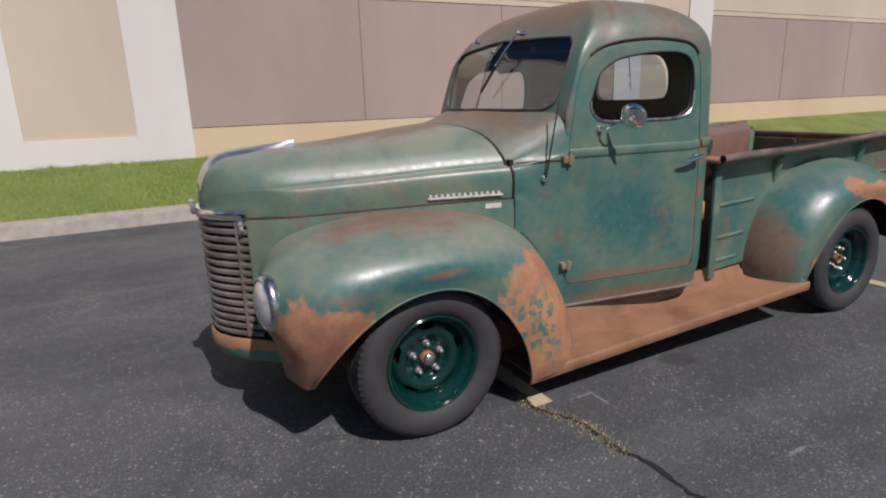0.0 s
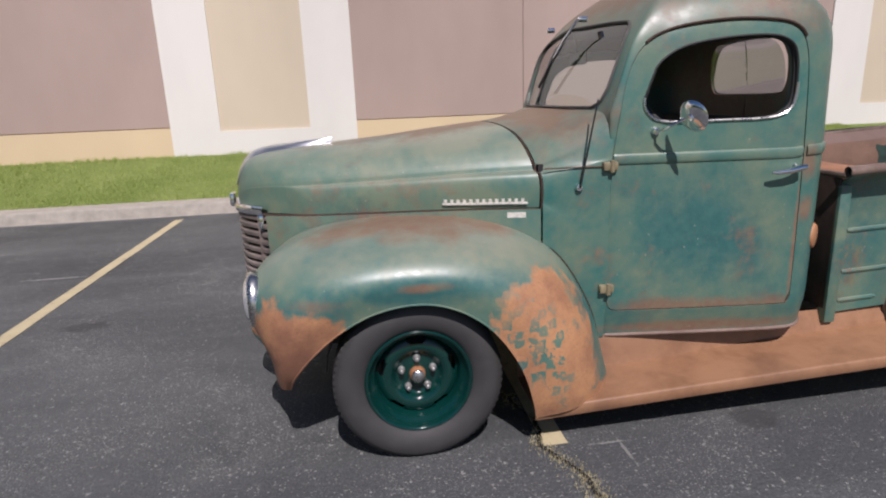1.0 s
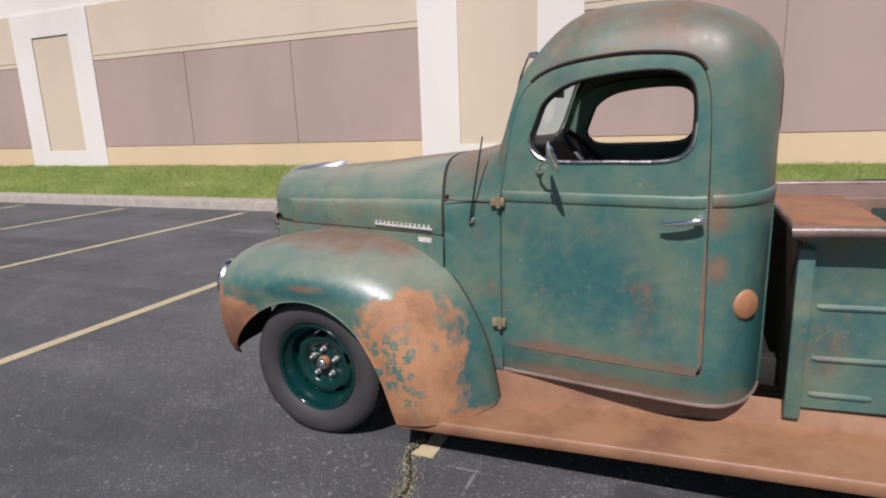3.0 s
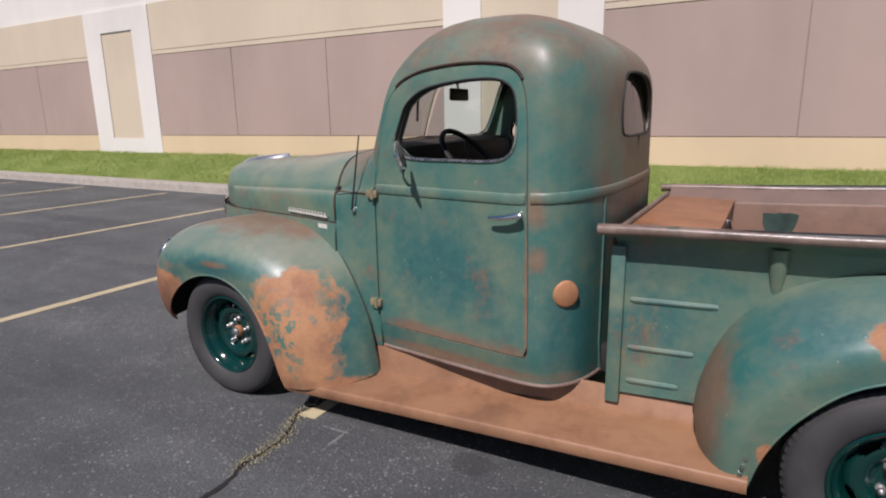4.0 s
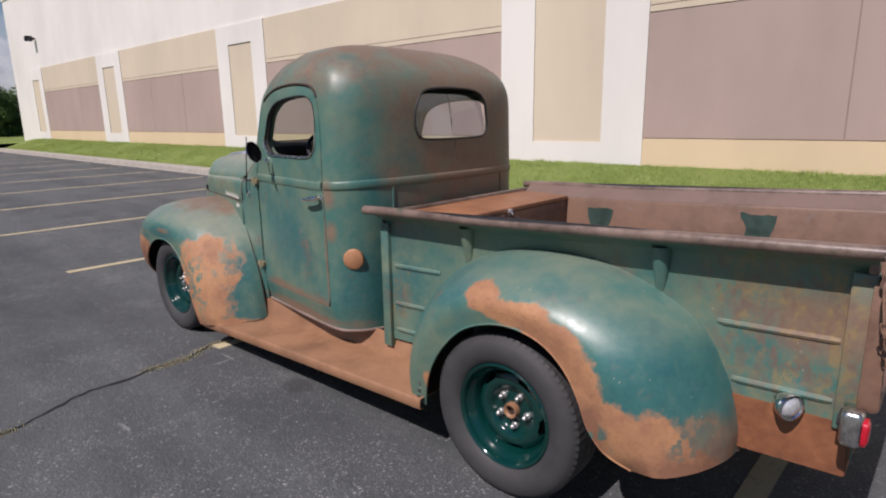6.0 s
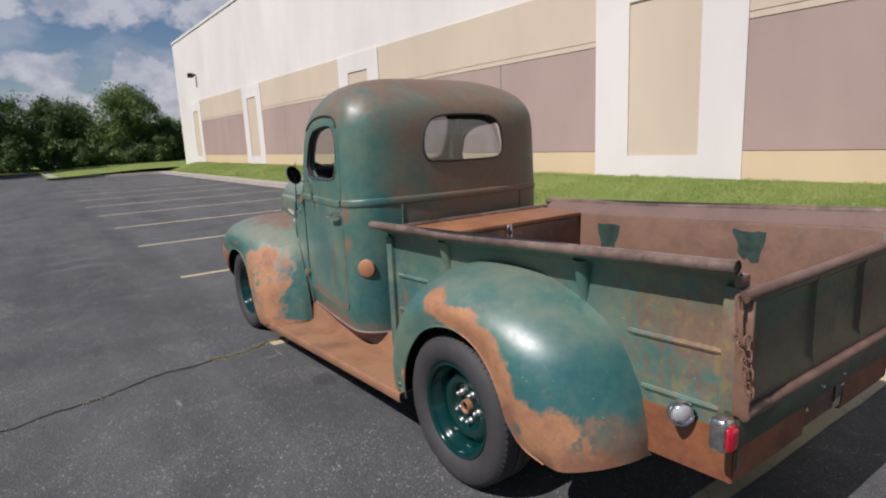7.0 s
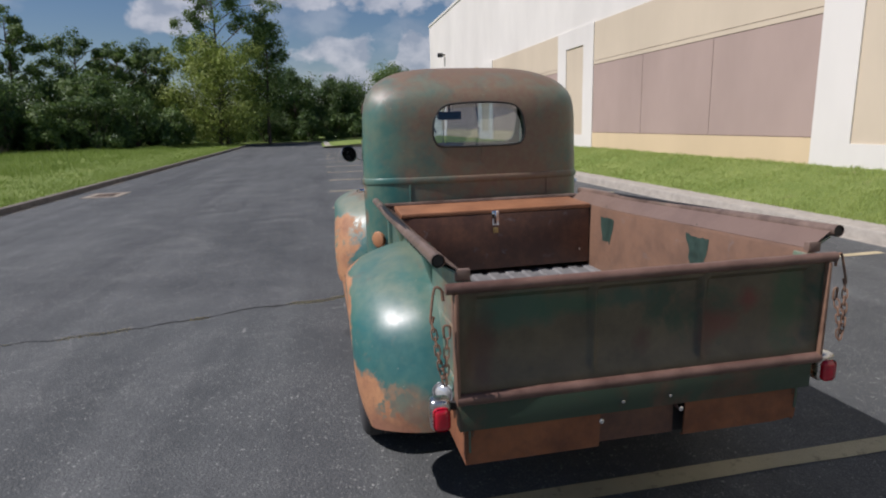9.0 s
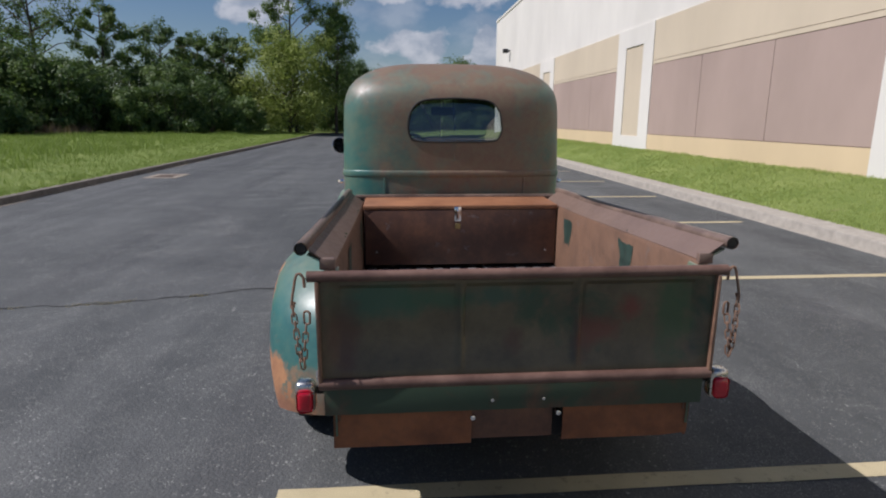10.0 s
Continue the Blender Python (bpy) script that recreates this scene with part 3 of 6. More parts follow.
for c, w in PIERS:
    pier(c, w)
JOINT = painted_wall("joint_sealant", (0.29, 0.222, 0.193), 0.25)
for (c, w), (c2, w2) in zip(PIERS, PIERS[1:]):
    a, b = c + w, c2 - w2
    n = 3
    for k in range(n):
        xa, xb = a + (b - a) * k / n, a + (b - a) * (k + 1) / n
        g = 0.008
        part("panel", box((xa + (g if k else 0), WALL_Y - 0.025, 1.078), (xb - (g if k < n - 1 else 0), WALL_Y + 0.05, 3.125), 0.004), MAUVE_WALL, building, "mauve painted wall panel", smooth=0)
    part("joint_backing", box((a, WALL_Y - 0.008, 1.06), (b, WALL_Y + 0.03, 3.26)), JOINT, building, "dark joint sealant", smooth=0)
    part("ledge", box((a, WALL_Y - 0.028, 3.14), (b, WALL_Y + 0.05, 3.24), 0.004), BEIGE_WALL, building, "beige ledge strip", smooth=0)
    part("panel", box((a, WALL_Y - 0.022, 3.256), (b, WALL_Y + 0.05, 4.39)), BEIGE_WALL, building, "beige upper wall panel", smooth=0)
    part("base_course", box((a, WALL_Y - 0.035, 0.2), (b, WALL_Y + 0.05, 1.065), 0.003), YELLOW_WALL, building, "pale yellow base course", smooth=0)


def wall_lamp(x, z):
    e = empty("wall_lamp", "small dark wall-mounted floodlight on the white wall", "lamp", at=(0, 0, 0))
    part("bracket", box((x - 0.06, WALL_Y - 0.14, z - 0.05), (x + 0.06, WALL_Y + 0.02, z + 0.05), 0.01), BLACK, e)
    bm = box((x - 0.16, WALL_Y - 0.46, z - 0.14), (x + 0.16, WALL_Y - 0.13, z + 0.12), 0.03)
    part("housing", bm, BLACK, e)


wall_lamp(-34.6, 5.95)


# ---------------------------------------------------------------- the truck
truck = empty("pickup_truck", "old green pickup truck with worn rusty paint on asphalt", "pickup truck")

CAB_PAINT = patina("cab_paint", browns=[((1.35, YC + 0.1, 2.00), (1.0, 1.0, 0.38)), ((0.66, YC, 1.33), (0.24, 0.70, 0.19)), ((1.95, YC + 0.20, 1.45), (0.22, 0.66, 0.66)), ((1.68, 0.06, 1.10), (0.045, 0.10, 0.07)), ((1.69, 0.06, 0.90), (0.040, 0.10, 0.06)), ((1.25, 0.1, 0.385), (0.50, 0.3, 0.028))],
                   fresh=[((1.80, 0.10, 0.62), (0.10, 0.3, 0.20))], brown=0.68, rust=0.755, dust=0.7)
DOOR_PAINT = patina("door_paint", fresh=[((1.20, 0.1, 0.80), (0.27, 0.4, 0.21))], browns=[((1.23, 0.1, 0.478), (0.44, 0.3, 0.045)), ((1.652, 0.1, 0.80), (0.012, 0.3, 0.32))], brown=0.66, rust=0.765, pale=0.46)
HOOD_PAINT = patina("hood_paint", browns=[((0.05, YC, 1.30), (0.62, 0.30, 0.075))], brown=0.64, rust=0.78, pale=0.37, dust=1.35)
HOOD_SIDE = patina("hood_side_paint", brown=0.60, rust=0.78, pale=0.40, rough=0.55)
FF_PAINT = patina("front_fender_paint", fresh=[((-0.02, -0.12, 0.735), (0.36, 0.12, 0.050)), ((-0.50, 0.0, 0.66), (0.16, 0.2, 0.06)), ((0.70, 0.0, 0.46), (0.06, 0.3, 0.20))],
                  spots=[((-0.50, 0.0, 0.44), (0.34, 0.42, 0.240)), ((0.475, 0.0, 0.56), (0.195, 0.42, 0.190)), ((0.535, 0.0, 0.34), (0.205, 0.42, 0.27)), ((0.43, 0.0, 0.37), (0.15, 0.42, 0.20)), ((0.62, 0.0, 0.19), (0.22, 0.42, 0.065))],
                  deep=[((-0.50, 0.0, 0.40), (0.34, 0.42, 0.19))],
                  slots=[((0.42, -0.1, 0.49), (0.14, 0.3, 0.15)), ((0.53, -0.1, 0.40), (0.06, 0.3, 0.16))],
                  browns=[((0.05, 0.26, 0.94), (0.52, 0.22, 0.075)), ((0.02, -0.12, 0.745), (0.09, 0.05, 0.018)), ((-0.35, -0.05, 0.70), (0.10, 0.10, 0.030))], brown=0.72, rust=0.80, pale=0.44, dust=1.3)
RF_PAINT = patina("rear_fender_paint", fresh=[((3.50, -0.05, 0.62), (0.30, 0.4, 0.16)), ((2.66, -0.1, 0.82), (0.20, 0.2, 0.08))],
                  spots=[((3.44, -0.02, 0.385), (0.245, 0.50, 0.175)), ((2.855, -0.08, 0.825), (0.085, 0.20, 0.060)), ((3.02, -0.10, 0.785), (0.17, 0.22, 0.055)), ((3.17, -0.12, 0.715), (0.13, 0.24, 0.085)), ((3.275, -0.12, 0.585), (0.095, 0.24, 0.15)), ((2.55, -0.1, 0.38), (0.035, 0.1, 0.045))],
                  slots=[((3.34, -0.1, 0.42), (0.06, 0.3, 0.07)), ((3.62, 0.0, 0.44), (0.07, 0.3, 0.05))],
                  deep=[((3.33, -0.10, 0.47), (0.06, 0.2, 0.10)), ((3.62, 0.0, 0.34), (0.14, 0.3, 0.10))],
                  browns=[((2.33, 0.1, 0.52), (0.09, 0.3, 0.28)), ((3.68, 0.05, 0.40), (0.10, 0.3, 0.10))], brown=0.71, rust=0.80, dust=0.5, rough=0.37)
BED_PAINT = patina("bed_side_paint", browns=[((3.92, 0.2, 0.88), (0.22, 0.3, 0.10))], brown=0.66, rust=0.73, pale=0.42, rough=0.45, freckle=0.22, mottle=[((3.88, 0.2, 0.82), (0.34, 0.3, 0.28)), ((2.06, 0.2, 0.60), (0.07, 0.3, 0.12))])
RAIL_PAINT = rusted("bed_rail_paint", (0.080, 0.055, 0.044), (0.210, 0.150, 0.120), 0.36, 0.30)
BED_RUST = rusted("bed_rust", (0.118, 0.074, 0.054), (0.190, 0.112, 0.075), 0.42, 0.0, 0.42, scrape=0.25)
SILL_GREEN = rusted("rear_sill_paint", (0.050, 0.030, 0.021), (0.110, 0.066, 0.042), 0.48, 1.35, 0.5)
FLANGE_RUST = rusted("flange_rust", (0.135, 0.092, 0.074), (0.175, 0.120, 0.096), 0.40, 0.0, 0.42)
TAIL_RUST = rusted("tailgate_paint", (0.066, 0.056, 0.036), (0.118, 0.098, 0.060), 0.46, 0.55, 0.48,
                   blots=[((4.05, 0.36, 0.94), (0.1, 0.13, 0.055), (0.022, 0.092, 0.062)), ((4.05, 0.56, 0.94), (0.1, 0.11, 0.04), (0.024, 0.088, 0.050)), ((4.05, 0.74, 0.955), (0.1, 0.09, 0.03), (0.020, 0.075, 0.055)),
                          ((4.05, 1.36, 0.88), (0.1, 0.06, 0.12), (0.030, 0.085, 0.040)), ((4.05, 0.235, 0.80), (0.1, 0.045, 0.12), (0.075, 0.036, 0.026)), ((4.05, 0.80, 0.80), (0.1, 0.03, 0.05), (0.070, 0.034, 0.026)),
                          ((4.05, 1.209, 0.90), (0.1, 0.040, 0.040), (0.150, 0.030, 0.026)), ((4.05, 1.11, 0.825), (0.1, 0.055, 0.035), (0.120, 0.034, 0.026)), ((4.05, 1.045, 0.81), (0.1, 0.035, 0.06), (0.105, 0.036, 0.026))])
TUBE_RUST = rusted("tube_rust", (0.085, 0.046, 0.036), (0.170, 0.100, 0.078), 0.45)
EDGE_RUST = rusted("tailgate_edge_rust", (0.130, 0.070, 0.046), (0.240, 0.140, 0.092), 0.6)
LIP_RUST = rusted("cab_lip_rust", (0.150, 0.105, 0.085), (0.240, 0.170, 0.138), 0.5)
BOARD_RUST = rusted("running_board_rust", (0.190, 0.094, 0.048), (0.275, 0.144, 0.076), 0.52, 0.0, 0.42)
SKIRT_RUST = rusted("skirt_rust", (0.115, 0.040, 0.018), (0.245, 0.092, 0.037), 0.66, 0.0, 0.5)
# rust taken down to near-black, painting in the shade of the narrow cab gap
BED_FRONT = rusted("bed_front_shaded_rust", (0.022, 0.014, 0.011), (0.050, 0.028, 0.020), 0.7)
BOX_RUST = rusted("toolbox_rust", (0.075, 0.036, 0.026), (0.17, 0.080, 0.046), 0.5, 0.0, 0.56, 0.45)
LID_RUST = rusted("toolbox_lid_rust", (0.19, 0.080, 0.038), (0.30, 0.135, 0.065), 0.58, 0.0, 0.46)
GRILLE_STEEL = rusted("grille_bar_rust", (0.080, 0.064, 0.056), (0.200, 0.165, 0.145), 0.38, 0.0)
CAP_RUST = rusted("cap_rust", (0.22, 0.095, 0.045), (0.36, 0.17, 0.08), 0.6, 0.0, 0.45)

BODY_X = ((-0.9, 0.0, 0.5, 0.85, 1.6, 1.9, 2.3, 2.875, 4.05, 4.2), (-0.920, -0.012, 0.493, 0.863, 1.628, 1.932, 2.304, 2.872, 4.04, 4.188))


def body_form(p):
    """The drawn body let out to its true length and height."""
    lift_ = 0.014 + 0.018 * smooth01(p.z, 0.6, 1.1) * (1 - smooth01(p.x, 1.9, 2.8))
    return Vector((float(np.interp(p.x, *BODY_X)), p.y, p.z + lift_))


def wheel_form(p):
    return p * 1.024


forming = body_form

# --- cab shell: a plan outline that leans and closes in towards the roof
CAB_X, CAB_TOP, CAB_TURN, CAB_POW = 1.29, 1.886, 1.48, 2.7
PLAN = curve([(1.874, 0.0), (1.869, 0.25), (1.852, 0.45), (1.815, 0.605), (1.75, 0.712), (1.63, 0.767), (1.30, 0.735), (1.00, 0.695), (0.848, 0.6735),
              (0.829, 0.645), (0.815, 0.560), (0.765, 0.270), (0.710, 0.0)], 241)


def softened(p, reach=26):
    """The plan with its front corner rounded off, for the roof."""
    q = np.vstack([p[::-1][:-1] * [1, -1], p, p[::-1][1:] * [1, -1]])
    n = len(p) - 1
    out = [np.average(q[n + i - reach:n + i + reach + 1], axis=0, weights=np.hanning(2 * reach + 3)[1:-1]) for i in range(len(p))]
    return np.array([a + (b - a) * smooth01(i / n, 0.55, 0.70) for i, (a, b) in enumerate(zip(p, out))])


ROOF_PLAN = softened(PLAN)


def cab(s, z):
    """The cab's skin at plan place s (0 the rear middle, 1 the front middle; below 0 the far side) and height z."""
    i = abs(s) * 240.0
    k = min(int(i), 239)
    x, w = PLAN[k] + (PLAN[k + 1] - PLAN[k]) * (i - k)
    if z > 1.52:
        xr, wr = ROOF_PLAN[k] + (ROOF_PLAN[k + 1] - ROOF_PLAN[k]) * (i - k)
        t = smooth01(z, 1.52, 1.76)
        x, w = x + (xr - x) * t, w + (wr - w) * t
    x += (0.30 * max(z - 1.30, 0.0) + 0.20 * max(z - 1.60, 0.0)) * smooth01(1.20 - x, 0.0, 0.34)
    w -= 0.035 * max(z - 1.12, 0.0)
    w -= 0.030 * smooth01(0.50 - z, 0.0, 0.18)
    u = max(0.0, (z - CAB_TURN) / (CAB_TOP - CAB_TURN))
    shrink = max(0.0, 1 - u ** CAB_POW) ** (1 / CAB_POW)
    x = CAB_X + (x - CAB_X) * shrink
    wide = max(0.0, 1 - u ** 3.3) ** (1 / 3.3)
    z -= 0.030 * smooth01(x, 1.30, 1.85) * smooth01(z, 1.62, 1.86)
    return Vector((x, YC - math.copysign(w * wide, s if s else 1), z))


def s_at(x, z):
    """The plan place on the near side where the skin has this x."""
    a, b = 0.18, 0.80
    for _ in range(40):
        m = (a + b) / 2
        if cab(m, z).x > x:
            a = m
        else:
            b = m
    return a


def s_at_y(w, z, a, b):
    """The plan place between a and b at that half width (which grows or falls along it)."""
    rising = YC - cab(b, z).y > YC - cab(a, z).y
    for _ in range(40):
        m = (a + b) / 2
        if (YC - cab(m, z).y < w) == rising:
            a = m
        else:
            b = m
    return a


def ray_loop(loop, centre, angles, scale):
    """The points where rays from the centre meet a closed outline in the (s, z) plane."""
    c = np.array(centre)
    pts = (np.array(loop) - c) * np.array([scale, 1.0])
    out = []
    for a in angles:
        d = np.array([math.cos(a), math.sin(a)])
        best = None
        for p, q in zip(pts, np.roll(pts, -1, axis=0)):
            e = q - p
            den = d[0] * e[1] - d[1] * e[0]
            if abs(den) < 1e-12:
                continue
            t = (p[0] * e[1] - p[1] * e[0]) / den
            v = (p[0] * d[1] - p[1] * d[0]) / den
            if t > 0 and -1e-6 <= v <= 1 + 1e-6 and (best is None or t > best):
                best = t
        out.append(c + d * best / np.array([scale, 1.0]))
    return np.array(out)


def rounded(points, n=96):
    """A smooth closed outline through the points."""
    p = points[-2:] + points + points[:2]
    c = curve(p, (len(p) - 1) * 8 + 1)
    return c[16:-16][: len(points) * 8]


def edge_points(s0, s1, z0, z1):
    """Places round the edge of a rectangle of skin, at steps that neighbouring pieces share."""
    ss = [k / 80 for k in range(round(s0 * 80), round(s1 * 80) + 1)]
    zz = [z0] + [0.36 + 0.0275 * k for k in range(60) if z0 + 0.005 < 0.36 + 0.0275 * k < z1 - 0.005] + [z1]
    return [(v, z0) for v in ss] + [(s1, v) for v in zz[1:-1]] + [(v, z1) for v in ss[::-1]] + [(s0, v) for v in zz[-2:0:-1]]


def ring_patch(outer, hole, centre, scale=4.0, n=120, rings=9, side=1):
    """A piece of the cab's skin between two outlines. n None: the outer points are kept as they are."""
    if n is None:
        a = np.array(outer)
        ang = [math.atan2(q[1] - centre[1], (q[0] - centre[0]) * scale) for q in outer]
    else:
        ang = list(np.linspace(-math.pi, math.pi, n, endpoint=False))
        a = ray_loop(outer, centre, ang, scale)
    b = ray_loop(hole, centre, ang, scale)
    rows = []
    for k in range(rings + 1):
        t = k / rings
        rows.append([cab(side * (p[0] + (q[0] - p[0]) * t), p[1] + (q[1] - p[1]) * t) for p, q in zip(a, b)])
    return rows


CAB_LOW = 0.335
Z_ROOF = 1.735
S_CORNER, S_PILLAR = 21 / 80, 62 / 80
DOOR_LINE = [(0.836, 0.49), (0.836, 0.80), (0.838, 1.10), (0.866, 1.30), (0.905, 1.47), (0.965, 1.565), (1.08, 1.618), (1.28, 1.642), (1.45, 1.636),
             (1.545, 1.612), (1.592, 1.55), (1.612, 1.42), (1.622, 1.10), (1.630, 0.75), (1.632, 0.472), (1.620, 0.462), (1.25, 0.460), (0.86, 0.463)]
WINDOW_LINE = [(0.962, 1.355), (0.980, 1.290), (1.050, 1.258), (1.28, 1.256), (1.47, 1.260), (1.545, 1.295), (1.566, 1.365), (1.560, 1.50),
               (1.520, 1.562), (1.42, 1.584), (1.22, 1.572), (1.08, 1.535), (1.005, 1.47)]


def to_s(line):
    return [(s_at(x, z), z) for x, z in line]


DOOR_LINE = DOOR_LINE[:2] + [tuple(v) for v in curve(DOOR_LINE[2:13], 51)] + DOOR_LINE[13:]
door_loop = to_s(DOOR_LINE)
window_loop = rounded(to_s(WINDOW_LINE))
D_MID = (s_at(1.25, 1.05), 1.05)
W_MID = (s_at(1.27, 1.42), 1.42)


def scaled(loop, centre, ds, dz):
    """The outline drawn in (or let out) by about these distances."""
    out = []
    for s, z in loop:
        d = Vector(((s - centre[0]) * 3.2, z - centre[1])).normalized()
        out.append((s + d.x * ds / 3.2, z + d.y * dz))
    return out


def finer(loop, n=6):
    out = []
    for a, b in zip(loop, loop[1:] + loop[:1]):
        for k in range(n):
            t = k / n
            out.append((a[0] + (b[0] - a[0]) * t, a[1] + (b[1] - a[1]) * t))
    return out


def closed_tube(loop, r, side, push=0.0, n=8):
    pts = []
    for s, z in loop:
        p = cab(side * s, z)
        mid = Vector((CAB_X, YC, min(z, 1.5)))
        pts.append(p + (p - mid).normalized() * push)
    return tube(pts, r, n, closed=True)


shell = bmesh.new()
for side in (1, -1):
    grid(shell, ring_patch(edge_points(S_CORNER, S_PILLAR, CAB_LOW, Z_ROOF), door_loop, D_MID, 3.2, None, 7, side), True)
    # the door with its window
    inner = scaled(door_loop, D_MID, -0.006, -0.006)
    rows = ring_patch(inner, window_loop, W_MID, 3.2, 160, 16, side)
    door = part("door", sheet(rows, True), DOOR_PAINT, truck, "worn green door with an open window", thick=0.055)
    part("door_seal", closed_tube(finer(scaled(door_loop, D_MID, -0.003, -0.003), 4), 0.0052, side, -0.008, 6), DOOR_SEAM, door)
    top = [q for q in scaled(door_loop, D_MID, 0.004, 0.006) if q[1] > 1.56]
    top.sort(key=lambda q: q[0])
    part("drip_rail", tube([cab(side * v, z) + Vector((0, -0.003 * side, 0)) for v, z in top], 0.0062, 6), SEAM, truck, "dark rusty drip rail over the door")
    part("window_trim", closed_tube(list(map(tuple, window_loop)), 0.0058, side, -0.004), SEAL, door, "black rubber window trim")
    low = [(v, z) for v, z in map(tuple, window_loop) if z < 1.40]
    low.sort(key=lambda q: math.atan2(q[1] - 1.45, (W_MID[0] - q[0]) * 3.2))
    part("window_sill", tube([cab(side * v, z) + Vector((0, -0.003 * side, 0.0)) for v, z in low], 0.0056, 8), OLD_CHROME, door, "dull bright window sill trim")
    part("window_channel", closed_tube(scaled(list(map(tuple, window_loop)), W_MID, 0.006, 0.006), 0.012, side, -0.022), SEAL, door)

# rear panel with its window
rw = []
for w, z in [(-0.315, 1.44), (-0.300, 1.375), (-0.245, 1.345), (0.0, 1.340), (0.245, 1.345), (0.300, 1.375), (0.315, 1.44),
             (0.300, 1.53), (0.240, 1.60), (0.10, 1.622), (-0.10, 1.622), (-0.240, 1.60), (-0.300, 1.53)]:
    s = s_at_y(abs(w), z, 0.0, 0.2)
    rw.append((math.copysign(s, w), z))
rw_loop = [tuple(p) for p in rounded(rw)]
grid(shell, ring_patch(edge_points(-S_CORNER, S_CORNER, CAB_LOW, Z_ROOF), rw_loop, (0.0, 1.47), 3.6, None, 16), True)
part("rear_window_seal", closed_tube(rw_loop, 0.0062, 1, 0.0), SEAL, truck, "black rubber window seal")


def inset_pane(loop, centre, side=1, push=-0.008, rings=6):
    rows = []
    for k in range(rings + 1):
        t = k / rings
        row = []
        for s, z in loop:
            p = cab(side * (centre[0] + (s - centre[0]) * (1 - t)), centre[1] + (z - centre[1]) * (1 - t))
            mid = Vector((CAB_X, YC, 1.45))
            row.append(p + (p - mid).normalized() * push)
        rows.append(row)
    return sheet(rows, True)


pane = inset_pane(rw_loop, (0.0, 1.47))
for v in pane.verts:
    v.co.x -= 0.12 * (v.co.z - 1.34)
g = part("rear_window_pane", pane, REAR_GLASS, truck, "clear glass rear pane")
g.visible_shadow = False

# windshield frame and its two panes
ws = []
for w, z in [(0.0, 1.325), (0.30, 1.322), (0.50, 1.322), (0.560, 1.345), (0.582, 1.40), (0.590, 1.52), (0.578, 1.625), (0.535, 1.664), (0.40, 1.676), (0.0, 1.690)]:
    s = s_at_y(min(w, 0.63), z, 0.76, 1.0) if w else 1.0
    ws.append((1.0 - s, z))
WS_SEAL = plain("grey_rubber_seal", (0.075, 0.070, 0.066), 0.6, vary=0.25)
ws_full = ws + [(-a, z) for a, z in ws[::-1] if a > 1e-6]


def front(a, z):
    """The cab's skin on the windshield's side: a is counted from the middle."""
    return cab(math.copysign(1.0 - abs(a), a if a else 1), z)


lo = np.array(edge_points(-18 / 80, 18 / 80, 1.295, Z_ROOF))
hi = ray_loop(finer(ws_full, 4), (0, 1.5), [math.atan2(z - 1.5, a * 3.6) for a, z in lo], 3.6)
grid(shell, [[front(*(p + (q - p) * k / 5)) for p, q in zip(lo, hi)] for k in range(6)], True)
pts = []
for a, z in finer(ws_full, 4):
    pts.append(front(a, z) + Vector((-0.002, 0, 0.001)))
part("windshield_seal", tube(pts, 0.0060, 8, closed=True), WS_SEAL, truck, "grey rubber windshield seal")
for side in (1, -1):
    half = ws if side > 0 else [(-a, z) for a, z in ws]
    half = finer(half, 3)
    c = (half[0][0] * 0 + side * 0.11, 1.5)
    rows = []
    for k in range(7):
        t = k / 6
        rows.append([front(c[0] + (a - c[0]) * (1 - t) + side * 1e-5, c[1] + (z - c[1]) * (1 - t)) + Vector((0.006, 0, 0)) for a, z in half])
    g = part("windshield_pane", sheet(rows, True), GLASS, truck, "clear glass windshield half")
    g.visible_shadow = False
part("windshield_divider", tube([front(0, 1.32 + 0.37 * k / 8) + Vector((0.002, 0, 0)) for k in range(9)], 0.0035, 6), WS_SEAL, truck)

# roof
k0 = max(0.0, 1 - ((Z_ROOF - CAB_TURN) / (CAB_TOP - CAB_TURN)) ** CAB_POW) ** (1 / CAB_POW)
rows = []
ring_s = list(np.linspace(-1, 1, 161))[:-1]
for k in list(np.linspace(k0, 0.08, 22)):
    z = CAB_TURN + (CAB_TOP - CAB_TURN) * (1 - k ** CAB_POW) ** (1 / CAB_POW)
    rows.append([cab(s, min(z, CAB_TOP - 1e-7)) for s in ring_s])
vs = grid(shell, rows, True)
shell.faces.new(vs[-1])
bmesh.ops.remove_doubles(shell, verts=shell.verts, dist=2e-4)
part("cab_shell", shell, CAB_PAINT, truck, "rounded green and brown worn steel cab", smooth=55, thick=0.012)


